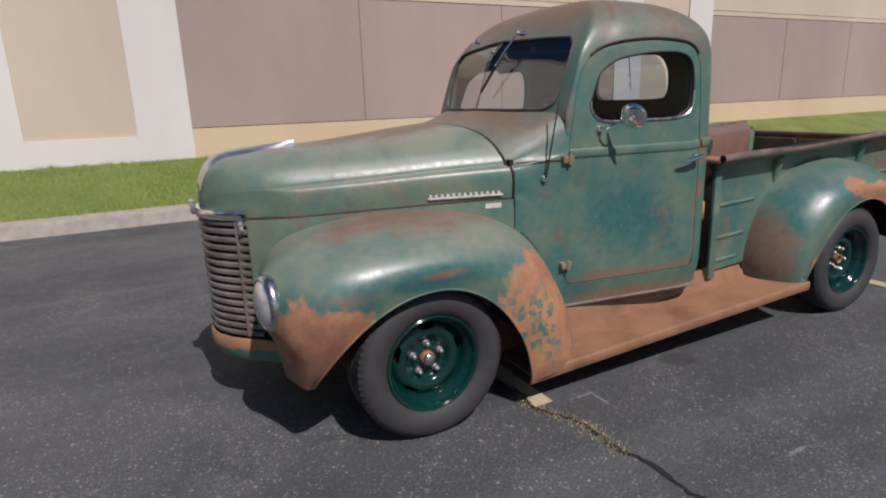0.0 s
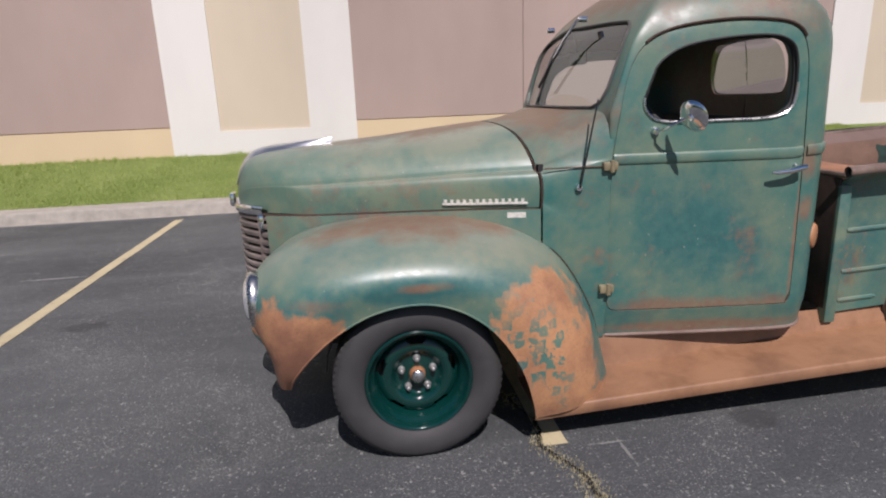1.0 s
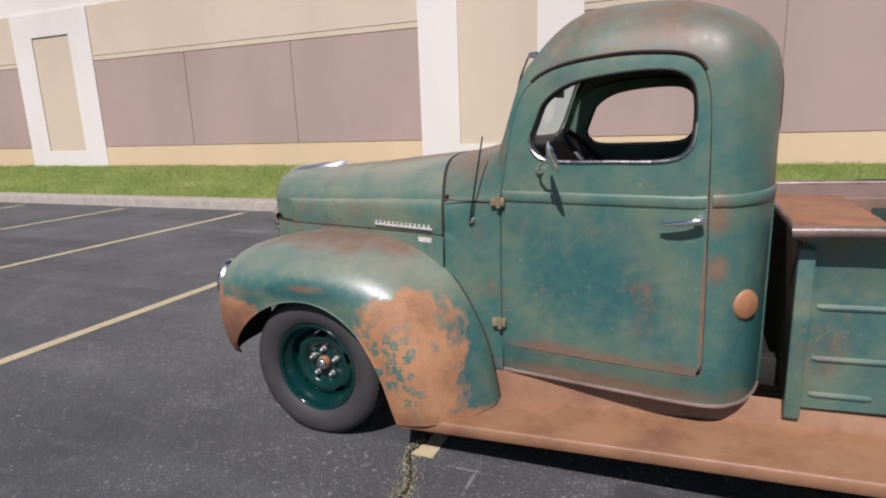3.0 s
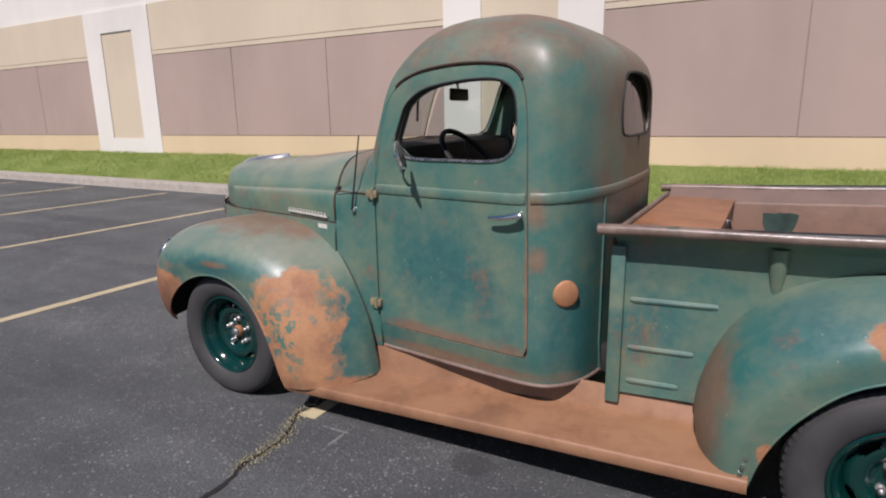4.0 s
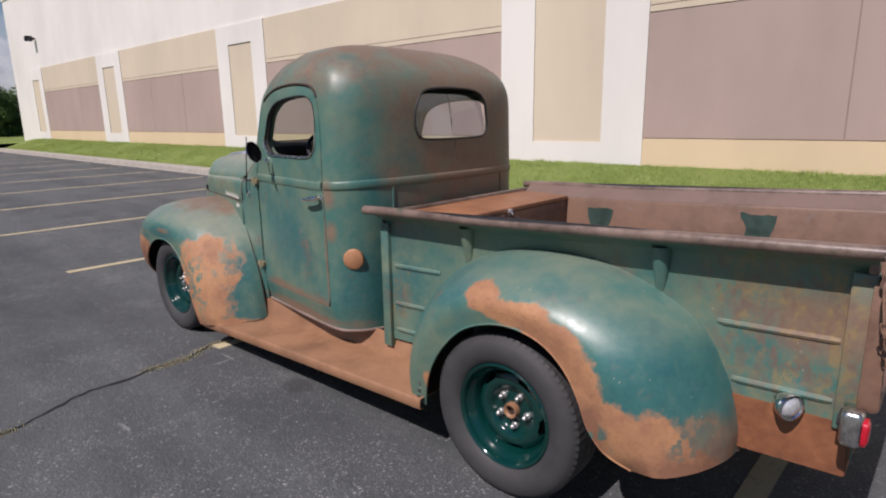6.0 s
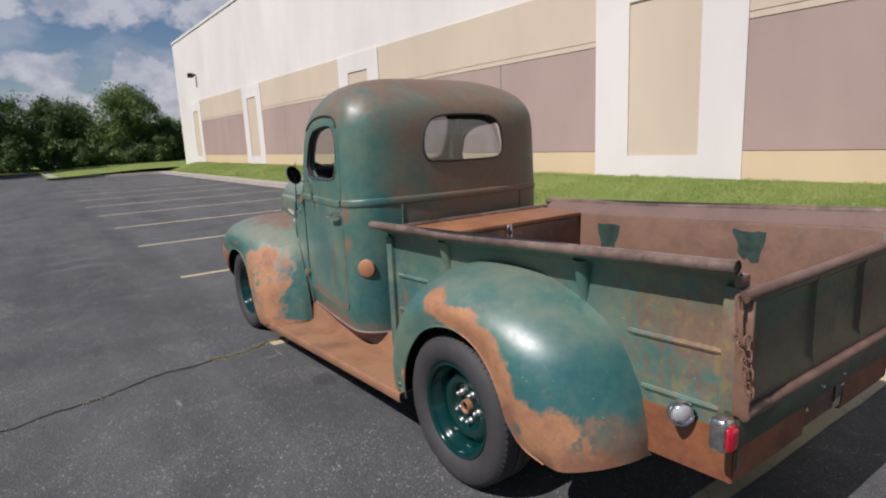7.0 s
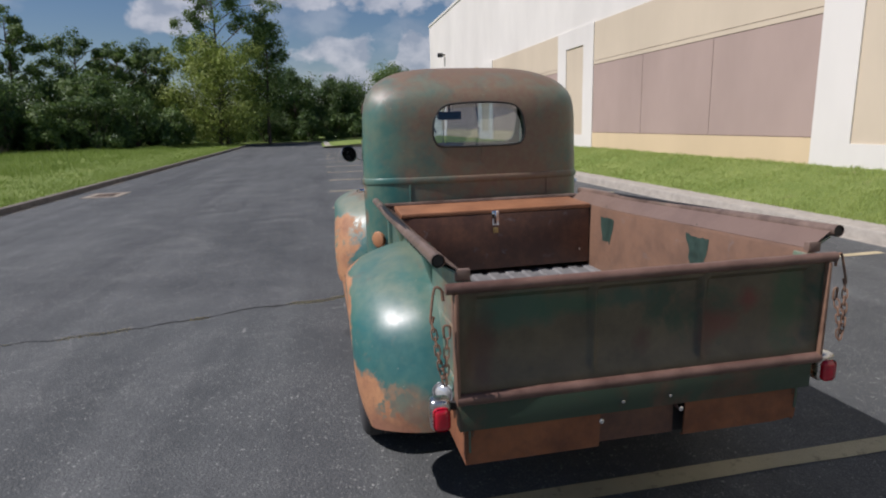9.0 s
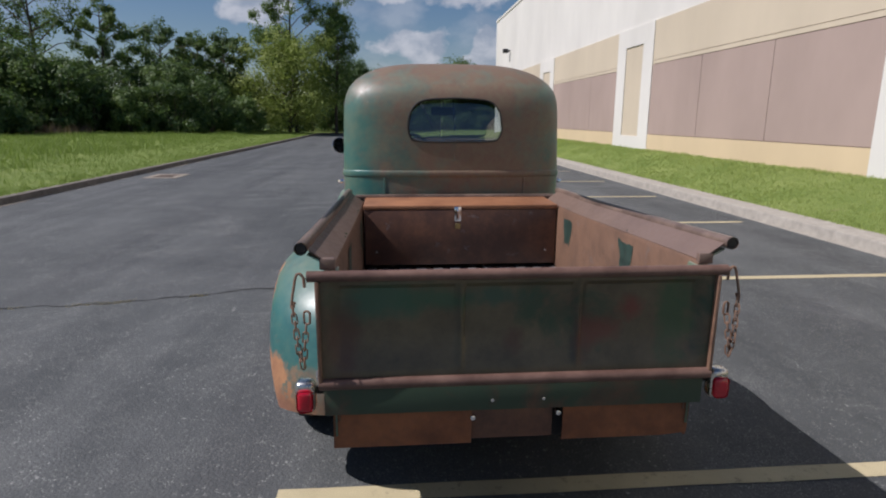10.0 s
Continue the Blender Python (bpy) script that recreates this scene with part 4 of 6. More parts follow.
def molding(s0, s1, side, parent, high=0.023, deep=0.009):
    """The raised belt line pressed into the cab's skin."""
    rows = []
    for v in np.linspace(s0, s1, max(8, int(abs(s1 - s0) * 160))):
        q = cab(side * v, 1.11)
        zc = 1.112 + 0.008 * smooth01(q.x, 1.56, 1.66) + 0.006 * smooth01(q.x, 1.70, 1.84)
        eps = 0.004
        tang = cab(side * min(v + eps, 1.0), 1.11) - cab(side * (v - eps), 1.11)
        nrm = Vector((tang.y, -tang.x, 0)).normalized()
        if nrm.dot(q - Vector((CAB_X, YC, q.z))) < 0:
            nrm = -nrm
        rows.append([cab(side * v, zc + high * math.cos(a)) + nrm * (deep * math.sin(a) ** 0.7 - 0.001) for a in np.linspace(0.0, math.pi, 11)])
    return part("belt_molding", sheet(rows), DOOR_PAINT if parent is not truck else CAB_PAINT, parent)


for side, dr in zip((1, -1), [o for o in truck.children if o.name.split(".")[0] == "door"]):
    molding(s_at(1.612, 1.1), s_at(0.846, 1.1), side, dr)
    molding(0.0, s_at(1.632, 1.1), side, truck)
    # upright fold where the side skin meets the lower rear panel
    at = s_at(1.868, 1.0)
    part("corner_fold", tube([cab(side * at, z) for z in np.linspace(CAB_LOW + 0.01, 1.105, 12)], 0.0065, 8), CAB_PAINT, truck)


# --- hood
def hood_w(x):
    w = 0.625 - (0.56 - x) * 0.262
    if x < -0.40:
        u = min(1.0, (-0.40 - x) / 0.365)
        w *= max(0.0, 1 - u ** 2.3) ** (1 / 2.3)
    return w


HOOD_TOP = curve([(-0.768, 0.955), (-0.752, 1.045), (-0.715, 1.115), (-0.65, 1.158), (-0.50, 1.178), (-0.10, 1.207), (0.20, 1.234), (0.56, 1.262)], 120)


def hood_z(x):
    return float(np.interp(x, HOOD_TOP[:, 0], HOOD_TOP[:, 1]))


HOOD_SEC = curve([(0.0, 1.0), (0.25, 0.992), (0.48, 0.955), (0.67, 0.87), (0.795, 0.745), (0.875, 0.605), (0.912, 0.515), (0.924, 0.465), (0.930, 0.444), (0.952, 0.432),
                  (0.978, 0.410), (0.996, 0.355), (1.006, 0.25), (1.006, 0.12), (1.0, 0.0)], 71)
HOOD_LOW = 0.928


def hood_low(x):
    return HOOD_LOW - 0.016 * smooth01(-x, -0.45, 0.55)


def hood_row(x, q):
    zt = hood_z(x)
    low = hood_low(x)
    w = hood_w(x)
    bulge = smooth01(x, -0.52, -0.41)
    row = []
    for a, h in HOOD_SEC:
        if h < 0.45:
            # the lower flank stands proud of the nose
            a -= max(a - 0.932, 0.0) * (1 - bulge)
        xs = x - 0.095 * (1 - a * a) * smooth01(x, -0.1, 0.56)
        row.append((xs, YC - q * w * a, low + (zt - low) * h))
    return row


hx = [-0.7645, -0.762, -0.757, -0.748, -0.735, -0.715, -0.69, -0.66, -0.62, -0.57, -0.54, -0.52, -0.50, -0.485, -0.47, -0.455, -0.44, -0.42] + list(np.linspace(-0.39, 0.558, 26))
rows = []
for x in hx:
    a, b = hood_row(x, 1), hood_row(x, -1)
    rows.append(a[::-1] + b[1:])
bm = sheet(rows)
hood = part("hood", bm, HOOD_PAINT, truck, "long rounded green alligator hood", thick=0.010)
# dark seam under the hood and round its rear end
pts = [(x, YC - hood_w(x) * 0.99, hood_low(x) - 0.006) for x in hx]
for q in (1, -1):
    part("hood_seam", tube([(x, YC - q * (YC - y), z) for x, y, z in pts if x > -0.66], 0.0065, 6), SEAM, truck)
end = hood_row(0.565, 1)[::-1] + hood_row(0.565, -1)[1:]
part("hood_seam", tube([(p[0] + 0.002, p[1], p[2] - 0.005) for p in end], 0.0045, 6), SEAM, truck)
# side panels below the hood
for q in (1, -1):
    rows = []
    for x in np.linspace(-0.60, 0.565, 24):
        w = hood_w(x) * 0.995
        rows.append([(x, YC - q * w, hood_low(x) - 0.008), (x, YC - q * (w + 0.004), 0.86), (x, YC - q * (w + 0.004), 0.75), (x, YC - q * w, 0.40)])
    part("hood_side", sheet(rows), HOOD_SIDE, truck, thick=0.01)

# chrome strip on the hood's crown, band over the grille
rows = []
for x in np.linspace(-0.757, -0.30, 26):
    w = 0.075 * smooth01(-0.29 - x, 0.0, 0.26) + 0.004
    z = hood_z(x)
    rows.append([(x, YC + w * c, z - 0.006 + 0.030 * (1 - c * c)) for c in np.linspace(-1, 1, 7)])
part("hood_strip", sheet(rows), STRIP_CHROME, hood, "bright chrome strip on the hood nose", thick=0.004)


def nose(w, reach=0.0):
    """The front outline in plan, at half width w."""
    return -0.772 - reach + 0.185 * (abs(w) / 0.30) ** 2.1


rows = []
for w in np.linspace(-0.285, 0.285, 33):
    x = nose(w)
    rows.append([(x + 0.012, YC + w, 0.944), (x - 0.010, YC + w, 0.942), (x - 0.019, YC + w, 0.924), (x - 0.012, YC + w, 0.904), (x + 0.012, YC + w, 0.900)])
part("nose_band", sheet(rows), CHROME, truck, "chrome band above the grille")
part("nose_badge", box((-0.806, YC - 0.045, 0.915), (-0.784, YC + 0.045, 0.975), 0.008), CHROME, truck, "chrome nose emblem")

# black backing sheet paints the shade behind the bars
grille = part("grille", sheet([[(nose(w) + 0.05, YC + w * 0.97, 0.30), (nose(w) + 0.05, YC + w * 0.97, 0.93)] for w in np.linspace(-0.30, 0.30, 25)]), BLACK, truck, "rusty grille of curved horizontal bars", thick=0.01)
for i in range(15):
    z = 0.372 + i * 0.0368
    bm = bmesh.new()
    rows = []
    for w in np.linspace(-0.298, 0.298, 37):
        x = nose(w) + 0.012 * (0.92 - z)
        rows.append([(x + 0.045, YC + w, z + 0.010), (x + 0.006, YC + w, z + 0.0135), (x - 0.004, YC + w, z + 0.007), (x - 0.004, YC + w, z - 0.006), (x + 0.006, YC + w, z - 0.012), (x + 0.045, YC + w, z - 0.010)])
    grid(bm, rows)
    part("bar", bm, GRILLE_STEEL, grille)
for q in (1, -1):
    for wq in (0.247,):
        x = nose(wq)
        part("grille_post", box((x - 0.002, YC - q * wq - 0.006, 0.36), (x + 0.03, YC - q * wq + 0.006, 0.915), 0.002), GRILLE_STEEL, grille)
    part("grille_tag", box((nose(0.265) - 0.012, YC - q * 0.272 - 0.014, 0.845), (nose(0.265) + 0.01, YC - q * 0.272 + 0.014, 0.905), 0.005), CHROME, grille, "small chrome grille tag")
rows = []
for w in np.linspace(-0.40, 0.40, 41):
    x = nose(w) if abs(w) < 0.3 else nose(0.3) + (abs(w) - 0.3) * 0.9
    rows.append([(x - 0.004, YC + w, 0.352), (x - 0.014, YC + w, 0.335), (x - 0.010, YC + w, 0.275), (x + 0.012, YC + w, 0.240), (x + 0.07, YC + w, 0.228)])
VAL_PAINT = patina("valance_paint", spots=[((-0.7, YC, 0.34), (0.4, 0.5, 0.035))], brown=0.62, rust=0.7)
part("front_valance", sheet(rows), VAL_PAINT, truck, thick=0.006)

# raised maker's badge on the hood's flank, as plain blocks
for q in (1, -1):
    x0, x1 = 0.165, 0.512
    def flank(x, z, out):
        return (x, YC - q * (hood_w(x) * 1.006 + out), z)
    badge = part("badge", sheet([[flank(x, 0.9440, 0.0), flank(x, 0.9440, 0.009), flank(x, 0.9520, 0.009), flank(x, 0.9520, 0.0)] for x in np.linspace(x0, x1, 14)]), BADGE, hood, "bright metal badge bar with raised blocks")
    for i in range(13):
        xa = x0 + 0.006 + i * (x1 - x0 - 0.006) / 13
        xb = xa + 0.013
        bm = sheet([[flank(x, 0.952, 0.0), flank(x, 0.952, 0.008), flank(x, 0.965, 0.008), flank(x, 0.965, 0.0)] for x in (xa, xb)])
        part("block", bm, BADGE, badge)
    part("model_badge", sheet([[flank(x, 0.888, -0.004), flank(x, 0.888, 0.006), flank(x, 0.910, 0.006), flank(x, 0.910, -0.004)] for x in (0.43, 0.505)]), BADGE, truck, "small bright model badge")

# --- cowl between hood and door
B_LINE = curve([(0.833, 0.655, CAB_LOW), (0.834, 0.676, 0.60), (0.834, 0.677, 0.90), (0.836, 0.678, 1.09), (0.838, 0.677, 1.125), (0.842, 0.668, 1.20), (0.836, 0.640, 1.270), (0.818, 0.57, 1.308), (0.765, 0.29, 1.312), (0.708, 0.0, 1.320)], 60)
A_LINE = curve([(0.572, 0.615, CAB_LOW), (0.572, 0.630, 0.60), (0.572, 0.632, 0.90)] + [(p[0] + 0.008, YC - p[1], p[2]) for p in hood_row(0.565, 1)[::-1][2::6]] + [(0.478, 0.0, 1.262)], 60)
for q in (1, -1):
    rows = []
    for k in range(11):
        t = k / 10
        r = []
        for a, b in zip(A_LINE, B_LINE):
            p = a + (b - a) * t
            sag = -0.006 * math.sin(math.pi * t) * smooth01(p[2], 1.10, 1.25)
            out = 0.006 * math.sin(math.pi * t)
            r.append((p[0], YC - q * (p[1] + out * (1 - smooth01(p[2], 1.0, 1.2))), p[2] + sag))
        rows.append(r)
    part("cowl_side", sheet(rows), CAB_PAINT, truck, thick=0.01)
    part("cowl_seam", tube([(0.575 + 0.26 * t, YC - q * (0.634 + 0.05 * t), 1.085 + 0.002 * t) for t in np.linspace(0, 1, 8)], 0.0030, 6), DOOR_SEAM, truck)

# --- fenders


def fender(stations, q, cols=18, per=5, back=0.0):
    """Sweeps sections from the body joint over the shoulder to the wheel lip."""
    secs = [curve(s, cols) for s in stations]
    rows = []
    arr = np.array(secs)
    for j in range(cols):
        rows.append(curve(arr[:, j, :], (len(stations) - 1) * per + 1))
    arr = np.array(rows).transpose(1, 0, 2)
    return [[(p[0] + back, p[1] if q > 0 else 2 * YC - p[1], p[2]) for p in r] for r in arr]


def front_sec(lip, crest, joint, yl, yc, bulge=0.5):
    """Section of a front fender: joint (x, y, z), crest (x, z) at yc, lip (x, z) at yl."""
    l, c, j = np.array([lip[0], yl, lip[1]]), np.array([crest[0], yc, crest[1]]), np.array(joint)
    m1 = np.array([c[0] * 0.76 + l[0] * 0.24, yl + (yc - yl) * 0.33, c[2] * 0.80 + l[2] * 0.20])
    m2 = np.array([c[0] * 0.40 + l[0] * 0.60, yl + (yc - yl) * 0.02 - 0.010, c[2] * 0.44 + l[2] * 0.56])
    return [j, c, m1, m2, l]


FF = [
    front_sec((-0.500, 0.312), (-0.572, 0.325), (-0.54, 0.33, 0.34), 0.005, 0.17),
    front_sec((-0.470, 0.385), (-0.592, 0.45), (-0.59, 0.36, 0.47), -0.050, 0.16),
    front_sec((-0.400, 0.475), (-0.642, 0.58), (-0.61, 0.37, 0.60), -0.085, 0.15),
    front_sec((-0.300, 0.565), (-0.636, 0.715), (-0.59, 0.39, 0.73), -0.105, 0.15),
    front_sec((-0.180, 0.632), (-0.515, 0.825), (-0.49, 0.42, 0.825), -0.115, 0.16),
    front_sec((-0.060, 0.662), (-0.300, 0.878), (-0.30, 0.40, 0.880), -0.120, 0.17),
    front_sec((0.060, 0.660), (0.000, 0.897), (0.00, 0.36, 0.905), -0.122, 0.17),
    front_sec((0.170, 0.623), (0.260, 0.880), (0.27, 0.29, 0.890), -0.125, 0.15),
    front_sec((0.270, 0.553), (0.460, 0.815), (0.48, 0.23, 0.835), -0.132, 0.12),
    front_sec((0.345, 0.462), (0.620, 0.690), (0.64, 0.175, 0.715), -0.142, 0.09),
    front_sec((0.405, 0.345), (0.740, 0.480), (0.76, 0.155, 0.495), -0.148, 0.08),
    front_sec((0.440, 0.222), (0.795, 0.280), (0.81, 0.150, 0.285), -0.140, 0.075),
    front_sec((0.456, 0.142), (0.815, 0.200), (0.825, 0.150, 0.205), -0.122, 0.075),
]


def rear_sec(lip, joint, yl, yj=0.205, dome=1.0):
    l, j = np.array([lip[0], yl, lip[1]]), np.array([joint[0], yj, joint[1]])
    def at(t, y):
        return np.array([j[0] + (l[0] - j[0]) * t, y, j[2] + (l[2] - j[2]) * t])
    return [j, at(0.06, yj - 0.10 * dome), at(0.26, yl + (yj - yl) * 0.27), at(0.60, yl + (yj - yl) * 0.02 - 0.012), l]


RF = [
    rear_sec((2.452, 0.225), (2.26, 0.235), -0.075),
    rear_sec((2.478, 0.33), (2.243, 0.37), -0.095),
    rear_sec((2.520, 0.432), (2.275, 0.53), -0.110),
    rear_sec((2.590, 0.540), (2.355, 0.700), -0.120),
    rear_sec((2.700, 0.648), (2.500, 0.842), -0.125),
    rear_sec((2.835, 0.708), (2.700, 0.922), -0.128),
    rear_sec((2.970, 0.722), (2.920, 0.950), -0.130),
    rear_sec((3.095, 0.690), (3.150, 0.938), -0.132),
    rear_sec((3.185, 0.620), (3.360, 0.872), -0.134),
    rear_sec((3.240, 0.530), (3.530, 0.765), -0.132),
    rear_sec((3.278, 0.430), (3.630, 0.590), -0.125),
    rear_sec((3.335, 0.350), (3.672, 0.450), -0.105),
    rear_sec((3.420, 0.308), (3.672, 0.352), -0.080),
]

for q in (1, -1):
    rows = fender(FF, q)
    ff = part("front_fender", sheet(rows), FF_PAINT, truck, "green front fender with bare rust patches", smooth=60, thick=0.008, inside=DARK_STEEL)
    part("fender_lip", tube([r[-1] for r in rows], 0.0042, 6), FF_PAINT, ff)
    part("fender_seam", tube([(p[0] + 0.002, p[1] if q > 0 else p[1], p[2] + 0.002) for p in [r[0] for r in rows[38:]]], 0.003, 6), SEAM, ff)
    rows = fender(RF, q, back=0.047)
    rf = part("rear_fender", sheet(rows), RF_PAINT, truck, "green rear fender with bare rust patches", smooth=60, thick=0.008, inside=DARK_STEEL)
    part("fender_lip", tube([r[-1] for r in rows], 0.0045, 6), RF_PAINT, rf)
    part("fender_seam", tube([(p[0], p[1], p[2]) for p in [r[0] for r in rows]], 0.006, 6), SEAM, rf)
    for bx, bz in ((2.490, 0.30), (2.485, 0.265), (2.497, 0.335)):
        yb = -0.098 if q > 0 else 2 * YC + 0.098
        part("bolt", lathe([(0.0, -0.006), (0.008, -0.005), (0.009, 0.0), (0.009, 0.02)], 10, "y", (bx - 0.01, yb, bz)) if q > 0 else lathe([(0.0, 0.006), (0.008, 0.005), (0.009, 0.0), (0.009, -0.02)], 10, "y", (bx - 0.01, yb, bz)), OLD_CHROME, rf)
    # head lamp in the fender's nose
    hy = 0.126 if q > 0 else 2 * YC - 0.126
    aim = Matrix.Translation((-0.614, hy, 0.655)) @ Matrix.Rotation(radians(8 * q), 4, "Z")
    bm = lathe([(0.090, 0.040), (0.108, 0.014), (0.113, -0.006), (0.108, -0.020), (0.098, -0.027), (0.090, -0.024)], 40, "x")
    bm.transform(aim)
    lamp = part("headlight", bm, OLD_CHROME, ff, "round headlight with chrome ring")
    bm = lathe([(0.092, -0.022), (0.078, -0.036), (0.050, -0.046), (0.0, -0.051)], 40, "x")
    bm.transform(aim)
    part("lens", bm, WHITE_LENS, lamp)
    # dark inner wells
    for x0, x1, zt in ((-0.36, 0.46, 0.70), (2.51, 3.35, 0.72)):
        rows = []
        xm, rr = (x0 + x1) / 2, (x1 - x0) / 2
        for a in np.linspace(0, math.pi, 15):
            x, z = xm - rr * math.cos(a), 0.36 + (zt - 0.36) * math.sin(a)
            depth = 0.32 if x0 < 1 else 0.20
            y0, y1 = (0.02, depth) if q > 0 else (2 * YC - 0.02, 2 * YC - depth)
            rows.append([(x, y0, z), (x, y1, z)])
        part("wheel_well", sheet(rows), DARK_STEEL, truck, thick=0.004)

# --- running boards


def board_z(x):
    return 0.174 + (x - 0.48) * 0.0430


for q in (1, -1):
    def yy(v):
        return v if q > 0 else 2 * YC - v
    rows = []
    for x in np.linspace(0.452, 2.50, 30):
        z = board_z(x)
        edge = -0.112 + 0.006 * math.sin((x - 0.45) * 1.5)
        inner = 0.145 + 0.04 * smooth01(x, 0.9, 1.9)
        high = max(min(z + 0.16, CAB_LOW + 0.01), z + 0.09)
        rows.append([(x, yy(edge + 0.022), z - 0.050), (x, yy(edge + 0.004), z - 0.046), (x, yy(edge), z - 0.036), (x, yy(edge), z - 0.005), (x, yy(edge + 0.003), z - 0.001),
                     (x, yy(edge + 0.008), z), (x, yy(inner - 0.03), z + 0.002), (x, yy(inner + 0.005), z + 0.014), (x, yy(inner + 0.014), z + 0.04), (x, yy(inner + 0.03), high - 0.03), (x, yy(inner + 0.042), high)])
    part("running_board", sheet(rows), BOARD_RUST, truck, "bare rusty steel running board", smooth=50, thick=0.004)
    # rolled lip along the cab's lower edge
    lip = [cab(q * v, CAB_LOW + 0.004) for v in np.linspace(s_at(0.845, CAB_LOW), 0.10, 60)]
    part("cab_lip", tube(lip, 0.0085, 8), LIP_RUST, truck, "dull brown rolled lower lip of the cab")

# --- pickup bed


def rail_z(x):
    return 1.012 + (x - 1.90) * 0.0445


OLD_GREEN = plain("old_dark_green_paint", (0.028, 0.052, 0.042), 0.5, vary=0.45, scale=18.0)
BX0, BX1 = 1.945, 4.035
for q in (1, -1):
    def yy(v):
        return v if q > 0 else 2 * YC - v
    rows = []
    for x in np.linspace(BX0, BX1, 22):
        z = rail_z(x)
        rows.append([(x, yy(0.205), 0.335 + (x - 1.95) * 0.052), (x, yy(0.205), z - 0.26), (x, yy(0.205), z - 0.068), (x, yy(0.198), z - 0.056), (x, yy(0.130), z - 0.018)])
    side_ob = part("bed_side", sheet(rows), BED_PAINT, truck, "green and rust worn pickup bed side", thick=0.006)
    # its rusty inner face and flange
    rows = []
    for x in np.linspace(BX0, BX1, 22):
        z = rail_z(x)
        dent = 0.003 * noise.noise((x * 4.0, q, 2.0))
        rows.append([(x, yy(0.215), 0.50), (x, yy(0.215), z - 0.074), (x, yy(0.209), z - 0.060), (x, yy(0.182), z - 0.040 + dent), (x, yy(0.140), z - 0.010), (x, yy(0.121), z + 0.004)])
    part("bed_inner", sheet([r[:3] for r in rows]), BED_RUST, side_ob, "rusty inner bed side", thick=0.003)
    part("flange", sheet([r[2:] for r in rows]), FLANGE_RUST, side_ob, "grey-brown flared bed flange", thick=0.003)
    part("rail", tube([(x, yy(0.111), rail_z(x)) for x in np.linspace(1.885, 4.05, 20)], 0.0215, 14, caps=False), RAIL_PAINT, side_ob, "rolled tube rail")
    # black plugs painted for the shade inside the rail's open ends
    part("rail_bore_shade", tube([(x, yy(0.111), rail_z(x)) for x in (1.90, 4.045)], 0.017, 12), BLACK, side_ob)
    # pressed ribs
    for xa, xb, zs in ((2.03, 2.325, 0.735), (2.03, 2.25, 0.538), (2.03, 2.20, 0.395), (3.64, 3.945, 0.80), (3.70, 3.945, 0.61)):
        pts = [(xa - 0.02, yy(0.207), zs + 0.0), (xa, yy(0.203), zs), (xb, yy(0.203), zs + (xb - xa) * 0.04), (xb + 0.02, yy(0.207), zs + (xb - xa) * 0.04)]
        part("rib", tube(pts, 0.013, 8), BED_PAINT, side_ob)
    # stake pockets hanging from the flange
    for x in (2.525, 3.415):
        z = rail_z(x)
        bm = bmesh.new()
        secs = []
        for t in np.linspace(0, 1, 7):
            w, d = 0.024 * (1 - t ** 1.7) + 0.003, 0.055 * (1 - t ** 1.2) + 0.002
            zz = z - 0.05 - 0.185 * t
            secs.append([(x - (w + 0.008) * math.cos(a), yy(0.206 - d * math.sin(a) ** 0.7), zz) for a in np.linspace(0.0, math.pi, 13)])
        grid(bm, secs)
        part("stake_pocket", bm, BED_PAINT, side_ob)
    # green paint left behind the pockets, on the inner face
    for x in (2.53, 3.415):
        z = rail_z(x)
        c = 0.085
        rows = [[(x + c * (1 - 0.45 * t) * a + 0.014 * noise.noise((a * 2, t * 5, x)), yy(0.2195), z - 0.105 - 0.15 * t - 0.02 * noise.noise((a * 2, t, x))) for a in np.linspace(-1, 1, 9)] for t in np.linspace(0, 1, 6)]
        part("paint_patch", sheet(rows), OLD_GREEN, side_ob, "patch of dark green paint")
    # corner posts
    for x0, x1, zl in ((1.925, 1.985, 0.295), (3.975, 4.040, 0.545)):
        part("post", box((x0, min(yy(0.175), yy(0.225)), zl), (x1, max(yy(0.175), yy(0.225)), rail_z(x0) - 0.072), 0.006), BED_PAINT, side_ob)
    part("post_head", box((4.012, min(yy(0.165), yy(0.215)), rail_z(4.0) - 0.071), (4.036, max(yy(0.165), yy(0.215)), rail_z(4.0) - 0.034), 0.004), FLANGE_RUST, side_ob)

part("bed_front", box((1.925, 0.19, 0.36), (1.94, 2 * YC - 0.19, 0.985), 0.003), BED_FRONT, truck, "rusty bed front panel coloured near-black for the shaded cab gap")
part("bed_front_rail", tube([(1.93, 0.16, 0.985), (1.93, 2 * YC - 0.16, 0.985)], 0.014, 8), RAIL_PAINT, truck)
BED_FLOOR = plain("grey_bed_floor", (0.19, 0.19, 0.19), 0.55, 0.2, vary=0.3, scale=6.0, bump=0.2)
rows = []
for x in (1.94, 2.6, 3.3, 4.03):
    r = []
    for i, y in enumerate(np.linspace(0.215, 2 * YC - 0.215, 129)):
        ph = (y * 9.5) % 1.0
        r.append((x, y, 0.572 + (x - 1.94) * 0.02 + (0.010 if 0.2 < ph < 0.8 else 0.0)))
    rows.append(r)
part("bed_floor", sheet(rows), BED_FLOOR, truck, "ribbed grey bed floor", smooth=20, thick=0.008)

# tailgate
def tube_y(x, y0, y1, z, r, n=12):
    return tube([(x, y0, z), (x, y1, z)], r, n)


